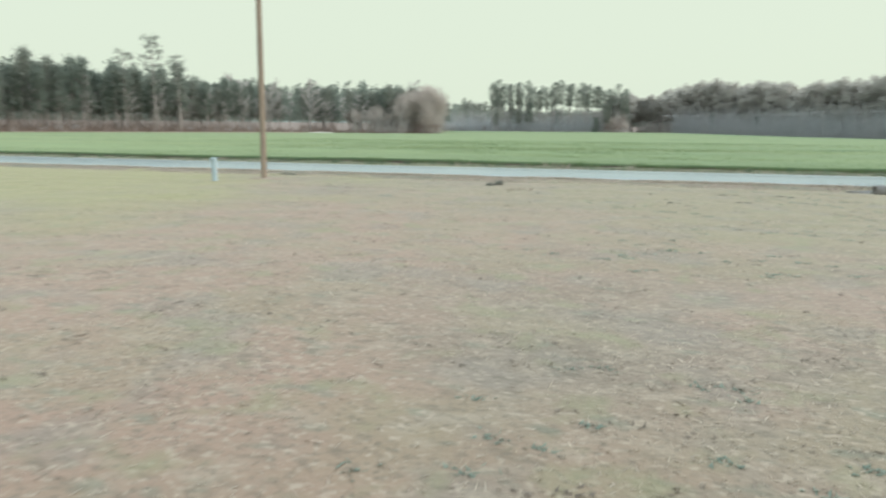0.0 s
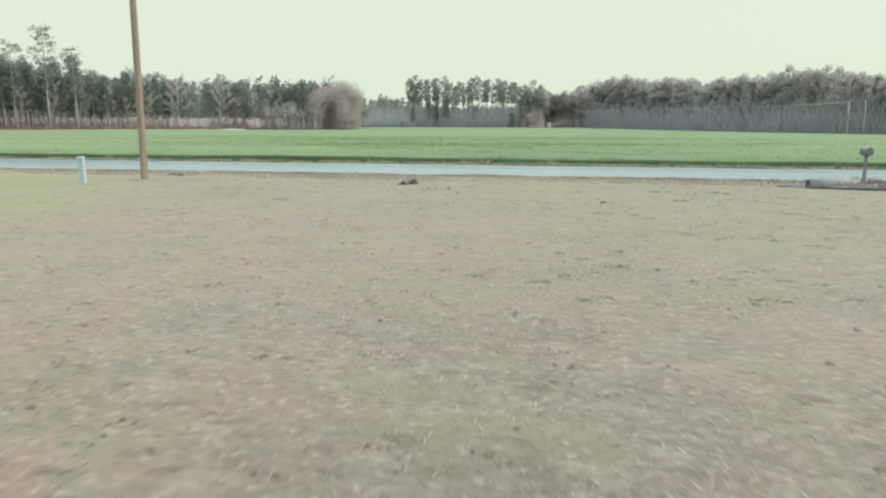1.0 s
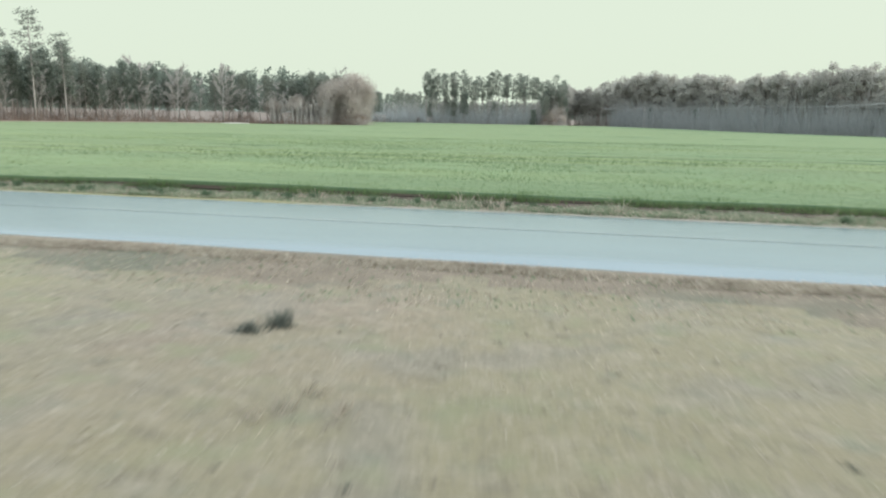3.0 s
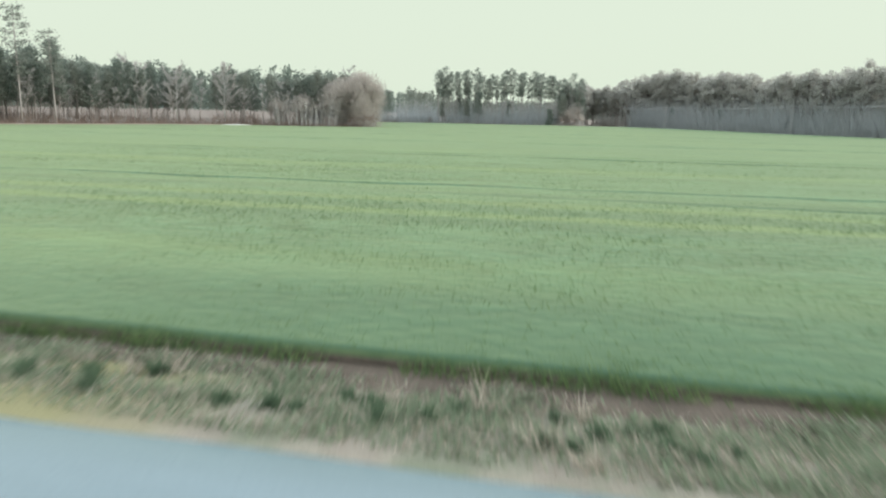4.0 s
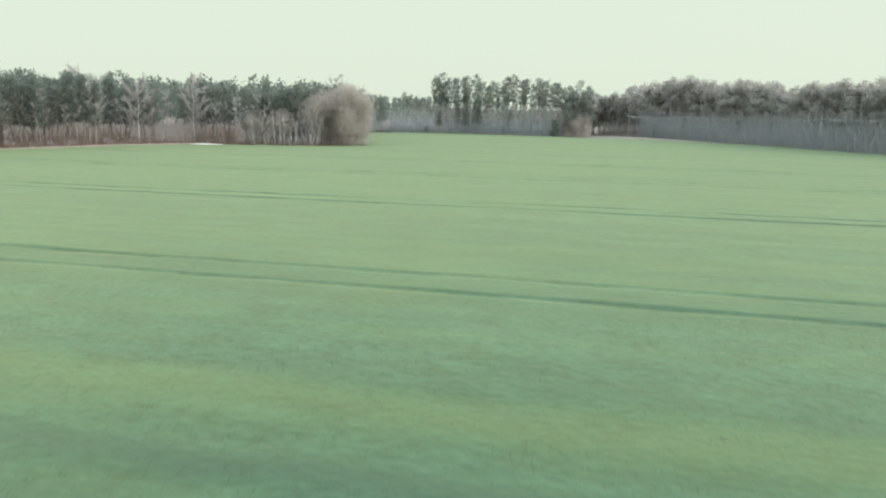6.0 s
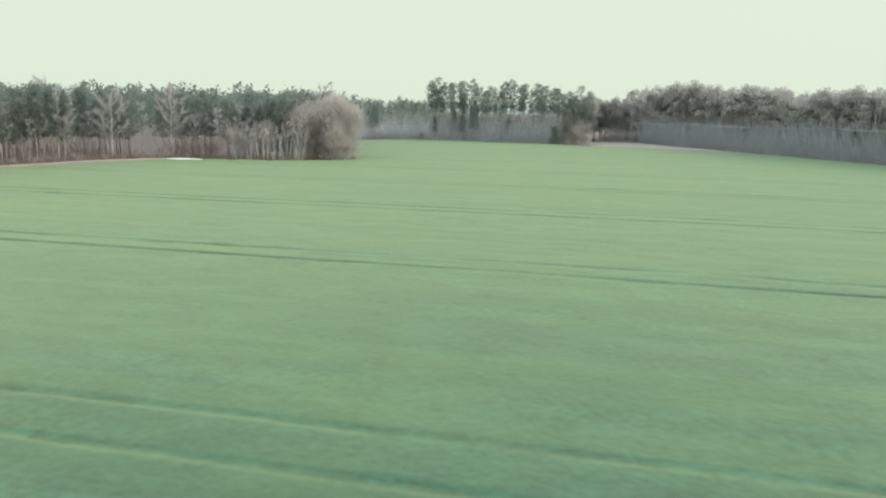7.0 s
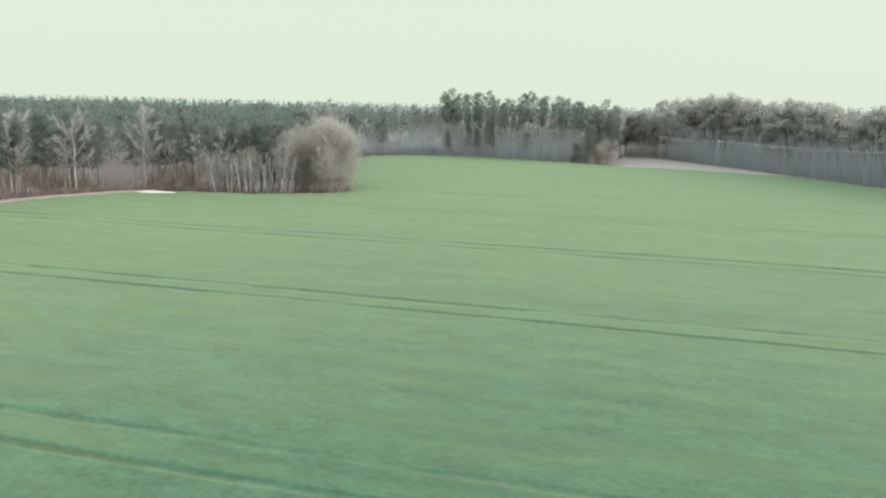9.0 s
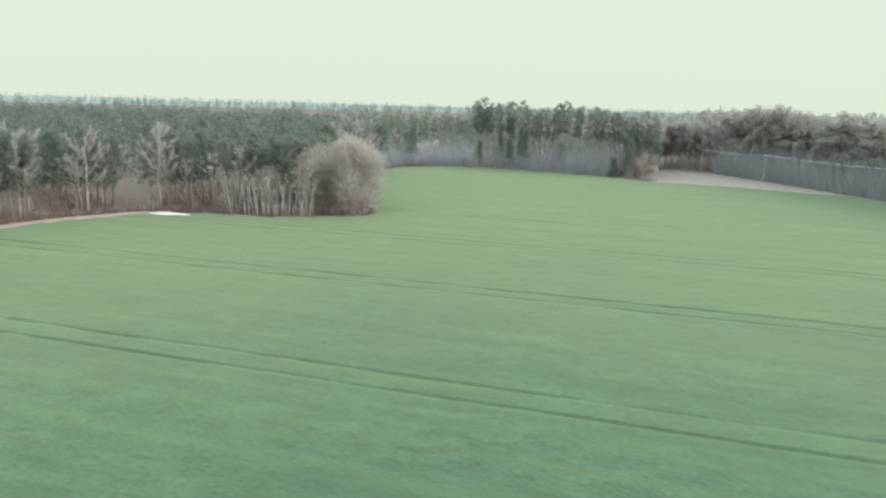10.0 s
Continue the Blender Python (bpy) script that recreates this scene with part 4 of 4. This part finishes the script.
tagged(new("backdrop", mesh_of("backdrop", pts, faces, HILLS, True)), "line of distant wooded hills with pale blue haze painted into their colour", "hills", kind="structure")
# undergrowth along the left wood, and dead grass at the far edge
pts = along(LEFT_EDGE, 0.16, 0.9) + along(INNER_EDGE, 0.22, 0.9)
bx = np.array([p[0] - p[3] * prng.uniform(-0.8, 4) for p in pts for _ in range(14)])
by = np.array([p[1] + p[2] * prng.uniform(-0.8, 4) for p in pts for _ in range(14)])
tagged(new("undergrowth", soup("undergrowth", blades(wr, bx, by, land(bx, by), 1.1, 0.05, 0.5), 3, BRUSH)),
       "reddish-brown dead undergrowth along the wood", "undergrowth", kind="stuff")
pts = along(FAR_EDGE + [(-13, 320)], 0.3, 0.9) + along([(-11, 358), (9, 340), (25, 319), (39, 296), (58, 267), (80, 234), (112, 192)], 0.3, 0.9)
bx = np.array([p[0] - p[3] * prng.uniform(-0.5, 2.5) for p in pts for _ in range(8)])
by = np.array([p[1] + p[2] * prng.uniform(-0.5, 2.5) for p in pts for _ in range(8)])
tagged(new("dead_grass", soup("dead_grass", blades(wr, bx, by, land(bx, by), 1.0, 0.06, 0.5), 3, TWIG_TAN)),
       "pale dead grass and brush at the field's far edge", "grass", kind="stuff")

for kinds in (FOREST_PINES, TALL_PINES, OLD_PINES, BARE, SLIM, WIDE, BROAD, STEMMY, TAN, SHRUB, CEDAR):
    for src in kinds:
        if src.name not in used:
            for o in (*src.children, src):
                bpy.data.objects.remove(o)

# ---- things by the road ----
def utility_pole(x, y, height, arm=True, label="", wood=WOOD):
    """A round weathered wooden pole with a butt stain, crossarm and insulators."""
    pole = tagged(new("utility_pole"), label, "utility pole", "utility poles")
    z = float(land(x, y))
    p = Pile()
    p.tube([(0, 0, -0.4), (0.0, 0, 0.0), (0.01, 0, height * 0.5), (0.0, 0.02, height)], [0.105, 0.101, 0.086, 0.07], 14)
    part("shaft", p.mesh("shaft", wood, True), pole)
    if arm:
        c = Pile()
        c.box((0, -0.14, height - 0.5), (2.3, 0.10, 0.12), 0.012)
        arm_part = part("crossarm", c.mesh("crossarm", WOOD), pole)
        for k in (-1.0, -0.35, 0.35, 1.0):
            i = Pile()
            i.tube([(k, -0.14, height - 0.44), (k, -0.14, height - 0.36), (k, -0.14, height - 0.26)], [0.03, 0.055, 0.035], 8)
            part("insulator", i.mesh("insulator", CONCRETE, True), arm_part)
    pole.matrix_basis = pose(x, y, z)
    return pole


utility_pole(-7.9, 21.0, 11.5, True, "weathered round wooden utility pole at the lawn's edge")
FAR_POLES = [(2.5, 339.5, 8.3), (19.5, 317, 8.4), (54, 268.5, 8.9), (78.5, 224, 9.6)]
for x, y, h in FAR_POLES:
    ob = utility_pole(x, y, h, True, "pale wooden utility pole carrying cables along the far wood", PALE_BARK)
    ob.rotation_euler = (0, 0, radians(34))
utility_pole(82.0, 222.0, 9.4, False, "pale wooden pole standing beside the last cable pole", PALE_BARK)


def cable(ends, sag, label):
    path = []
    for (a, b) in zip(ends, ends[1:]):
        for k in range(17):
            t = k / 16
            p = Vector(a).lerp(Vector(b), t)
            p.z -= sag * 4 * t * (1 - t)
            path.append(p)
    verts, faces = tube(path, [0.022] * len(path), 5)
    return tagged(new("cable", mesh_of("cable", verts, faces, WIRE, True)), label, "cable", "overhead cables")


for k in (-1.0, 0.35, 1.0):
    cable([(x + k * math.cos(radians(34)), y + k * math.sin(radians(34)) - 0.14, float(land(x, y)) + h - 0.26) for x, y, h in FAR_POLES], 0.55,
          "thin bright overhead cable strung between the poles")

# telephone pedestal
ped = tagged(new("telephone_pedestal"), "slim pale plastic telephone pedestal standing on the lawn", "pedestal")
p = Pile()
p.box((0, 0, 0.30), (0.135, 0.12, 0.66), 0.018)
part("post", p.mesh("post", GREEN_PLASTIC), ped)
p = Pile()
p.box((0, 0, 0.67), (0.165, 0.15, 0.10), 0.02)
part("cap", p.mesh("cap", GREEN_PLASTIC), ped, "slightly wider pale cap")
ped.matrix_basis = pose(-8.75, 19.55, 0.0, 1.5, -1, 12)

# mailbox
box = tagged(new("mailbox"), "dark grey metal mailbox on a wooden post by the road", "mailbox")
p = Pile()
p.box((0, 0, 0.50), (0.10, 0.10, 1.05), 0.008)
p.box((0, 0.02, 1.0), (0.12, 0.42, 0.04), 0.005)
part("post", p.mesh("post", CONCRETE), box)
bm = bmesh.new()
prof = [(-0.12, 0.0), (0.12, 0.0), (0.12, 0.14)] + [(0.12 * math.cos(a), 0.14 + 0.11 * math.sin(a)) for a in [math.pi * k / 8 for k in range(1, 8)]] + [(-0.12, 0.14)]
front = [bm.verts.new((x, -0.28, 1.02 + z)) for x, z in prof]
back = [bm.verts.new((x, 0.28, 1.02 + z)) for x, z in prof]
bm.faces.new(front)
bm.faces.new(list(reversed(back)))
for k in range(len(prof)):
    bm.faces.new((front[k], back[k], back[(k + 1) % len(prof)], front[(k + 1) % len(prof)]))
bmesh.ops.recalc_face_normals(bm, faces=list(bm.faces))
me = bpy.data.meshes.new("shell")
bm.to_mesh(me)
bm.free()
me.materials.append(METAL_GREY)
shell = part("shell", me, box)
p = Pile()
p.box((0, 0.29, 1.15), (0.23, 0.012, 0.22), 0.004)
part("door", p.mesh("door", METAL_GREY), shell)
p = Pile()
p.box((0.128, 0.05, 1.20), (0.006, 0.03, 0.16), 0.001)
part("flag", p.mesh("flag", BRUSH), shell, "faded red flag")
box.matrix_basis = pose(12.0, 24.4, -0.05, 0, 0, 4)
box.scale = (0.72, 0.75, 0.82)


def mound(name, x, y, sx, sy, h, material, label, category, seed, kind=""):
    """A low uneven heap on the ground."""
    bm = bmesh.new()
    bmesh.ops.create_icosphere(bm, subdivisions=3, radius=1)
    for v in bm.verts:
        k = 1 + 0.35 * noise.noise(v.co * 1.9 + Vector((seed, 0, 0))) + 0.15 * noise.noise(v.co * 5 + Vector((0, seed, 0)))
        v.co = Vector((v.co.x * sx * k, v.co.y * sy * k, max(v.co.z, -0.25) * h * k))
    me = bpy.data.meshes.new(name)
    bm.to_mesh(me)
    bm.free()
    me.materials.append(material)
    me.polygons.foreach_set("use_smooth", [True] * len(me.polygons))
    ob = tagged(new(name, me), label, category, kind=kind)
    ob.location = (x, y, float(land(x, y)))
    return ob


def tuft(x, y, r, h, count, material, seed):
    g = np.random.default_rng(seed)
    a, d = g.uniform(0, 2 * np.pi, count), r * np.sqrt(g.random(count))
    return soup("tuft", blades(g, np.cos(a) * d, np.sin(a) * d, np.zeros(count), h, 0.012, 0.9), 3, material)


# dark tangled clumps of weeds on the lawn
def weed_clump(x, y, size, label, lobes, seed, stalks=0, height=0.13, leaf=DARK_WEED, group="weed clumps on the lawn"):
    """Overlapping leafy lobes of uneven height, with a few bent stalks."""
    clump = tagged(new("weed_clump"), label, "weed clump", group)
    g = np.random.default_rng(seed)
    leaves = []
    for k in range(lobes):
        n = int(120 * size / 0.2)
        ox, oy = (k - (lobes - 1) / 2) * size * 1.25 + g.normal(0, 0.03), g.normal(0, size * 0.25)
        r = np.abs(g.normal(0, size * 0.42, n))
        a = g.uniform(0, 2 * np.pi, n)
        h = height * g.uniform(0.6, 1.15) * np.exp(-(r / size) ** 2)
        t = blades(g, ox + np.cos(a) * r, oy + np.sin(a) * r * 0.8, np.full(n, -0.01), 1.0, 0.011, 0.5)
        base = (t[:, 0] + t[:, 1]) / 2
        t[:, 2] = base + (t[:, 2] - base) * h[:, None]
        leaves.append(t)
    part("leaves", soup("leaves", np.concatenate(leaves), 3, leaf), clump)
    if stalks:
        part("stalks", soup("stalks", blades(g, g.normal(0, size * 0.6, stalks), g.normal(0, size * 0.4, stalks), np.zeros(stalks), height * 1.3, 0.007, 0.5), 3, STRAW), clump, "pale bent stalks")
    clump.location = (x, y, float(turf(x, y)))
    return clump


weed_clump(-0.4, 21.7, 0.22, "dark grey-green weed clump with pale stalks on the lawn", 2, 3, 9, 0.17)
weed_clump(-8.6, 23.7, 0.34, "flat dark weed clump beside the road", 2, 6, 0, 0.08)
for k, (x, y, s) in enumerate(((4.8, 17.4, 0.13), (4.6, 18.3, 0.10), (6.2, 20.7, 0.22), (6.3, 18.3, 0.16), (7.5, 20.5, 0.22), (4.2, 19.9, 0.10), (1.5, 19.0, 0.08), (0.6, 19.0, 0.07))):
    weed_clump(x, y, s, "small low dark weed clump on the dry lawn", 2 if s > 0.12 else 1, 20 + k, 0, 0.035)
for k, (x, y) in enumerate(((0.65, 19.9), (0.75, 20.2), (0.5, 19.7), (1.1, 19.9))):
    st = tagged(new("dead_plant", tuft(0, 0, 0.09, 0.13, 14, STRAW, 80 + k)), "short pale dead stalks on the lawn", "stalks", "dead stalks on the lawn")
    st.location = (x, y, float(turf(x, y)) - 0.01)
mound("dirt_patch", -7.7, 20.9, 0.6, 0.4, 0.04, DIRT, "bare pale earth round the foot of a pole", "earth", 5.0, "structure")

# the drive's rough shoulder with its culvert pipe
mound("drive_shoulder", 14.4, 22.9, 4.4, 1.1, 0.15, GRAVEL, "low grey gravel shoulder of the drive beside the mailbox", "gravel bank", 8.0, "structure")
culvert = tagged(new("culvert_pipe"), "short grey concrete culvert pipe in the bank", "pipe")
p = Pile()
ring_o = [(0.16 * math.cos(2 * math.pi * k / 18), 0.16 * math.sin(2 * math.pi * k / 18)) for k in range(18)]
ring_i = [(a * 0.8, b * 0.8) for a, b in ring_o]
v = [(-0.4, a, b) for a, b in ring_o] + [(0.9, a, b) for a, b in ring_o] + [(-0.4, a, b) for a, b in ring_i] + [(0.9, a, b) for a, b in ring_i]
f = []
for k in range(18):
    m = (k + 1) % 18
    f += [(k, m, 18 + m, 18 + k), (36 + m, 36 + k, 54 + k, 54 + m), (m, k, 36 + k, 36 + m), (18 + k, 18 + m, 54 + m, 54 + k)]
p.put(v, f)
part("pipe", p.mesh("pipe", CONCRETE, True), culvert)
tagged(new("shoulder_grass", soup("shoulder_grass", blades(np.random.default_rng(9), *(lambda g: (14.4 + g.normal(0, 1.9, 2200), 22.8 + g.normal(0, 0.4, 2200)))(np.random.default_rng(8)), np.full(2200, 0.06), 0.22, 0.014, 0.9), 3, DARK_GRASS)),
       "grey dead grass on the drive's shoulder", "grass", kind="stuff")
culvert.matrix_basis = pose(10.4, 22.6, 0.06, 0, 0, 10)

# sand at the wood's edge, and red clay along it
mound("sand_heap", -90.2, 184.6, 6.0, 1.6, 0.46, SAND, "low heap of pale sand between wheat and wood", "sand", 3.0, "structure")
CLAY_LINE = [(-117, 106), (-111, 124), (-104.6, 148), (-101.6, 162), (-99.6, 172), (-94.5, 182.5), (-89, 186.5)]
pts = along(CLAY_LINE, 1.5, 0.0)
v, q = [], []
for k, (x, y, dx, dy) in enumerate(pts):
    for m, w in enumerate((-0.9, -0.2, 0.8, 1.9, 2.9)):
        o = w + 0.3 * noise.noise((x * 0.4, y * 0.4, m))
        px, py = x - dy * o, y + dx * o
        v.append((px, py, float(land(px, py)) + (0.02, 0.30, 0.42, 0.40, 0.02)[m] + 0.06 * noise.noise((px, py, 2))))
    if k:
        q += [((k - 1) * 5 + m, (k - 1) * 5 + m + 1, k * 5 + m + 1, k * 5 + m) for m in range(4)]
tagged(new("clay_bank", mesh_of("clay_bank", v, q, CLAY, True)), "low bank of bare red clay between wheat and wood", "earth", kind="structure")

# dark leafy clumps between the far edge of the road and the wheat
vg = random.Random(17)
places = [(-3.15, 31.85, 0.24), (-2.48, 31.9, 0.20), (-5.28, 32.25, 0.22), (1.40, 31.95, 0.26), (0.3, 31.75, 0.16)]
while len(places) < 64:
    x, y = vg.uniform(-30, 24), vg.uniform(31.6, 32.6)
    if all(math.hypot(x - a, y - b) > 0.45 for a, b, c in places):
        places.append((x, y, vg.uniform(0.10, 0.25)))
for k, (x, y, s) in enumerate(places):
    ob = weed_clump(x, y, s, "leafy dark green weed clump on the verge beside the road", vg.choice((1, 2, 2)), 300 + k, 0, vg.uniform(0.14, 0.26), VERGE_DARK, "weed clumps on the verge")
    ob.rotation_euler = (0, 0, vg.uniform(0, 6.28))
# dead stalks beside the far edge of the road
for k, (x, y, h) in enumerate(((3.15, 31.83, 0.6), (0.55, 31.45, 0.45), (-4.7, 32.6, 0.5), (-4.3, 32.7, 0.45), (-5.55, 32.75, 0.4), (-1.56, 32.5, 0.5), (-0.53, 32.55, 0.75), (0.46, 32.66, 0.45), (0.18, 31.7, 0.5), (7.6, 32.6, 0.5), (-13.5, 32.4, 0.45), (-17.4, 32.6, 0.5))):
    st = tagged(new("dead_plant", tuft(0, 0, 0.14, h * 0.6, 26, STRAW, 60 + k)), "pale dead stalks standing beside the road", "stalks", "dead stalks along the road")
    st.location = (x, y, float(turf(x, y)) - 0.02)

# worn centre line
c = Pile()
xs = axis((-200, 200, 2))
c.put([(x, 28.25 + w, 0.0695) for x in xs for w in (-0.06, 0.06)], [(2 * k, 2 * k + 2, 2 * k + 3, 2 * k + 1) for k in range(len(xs) - 1)])
part("centre_line", c.mesh("centre_line", PAINT), road)

# a white marker post where the wheat ends
marker = tagged(new("marker_post"), "short white marker post at the wheat's far end", "post")
p = Pile()
p.box((0, 0, 0.55), (0.16, 0.16, 1.3), 0.02)
part("post", p.mesh("post", SAND), marker)
marker.location = (3.6, 290.2, float(land(3.6, 290.2)))
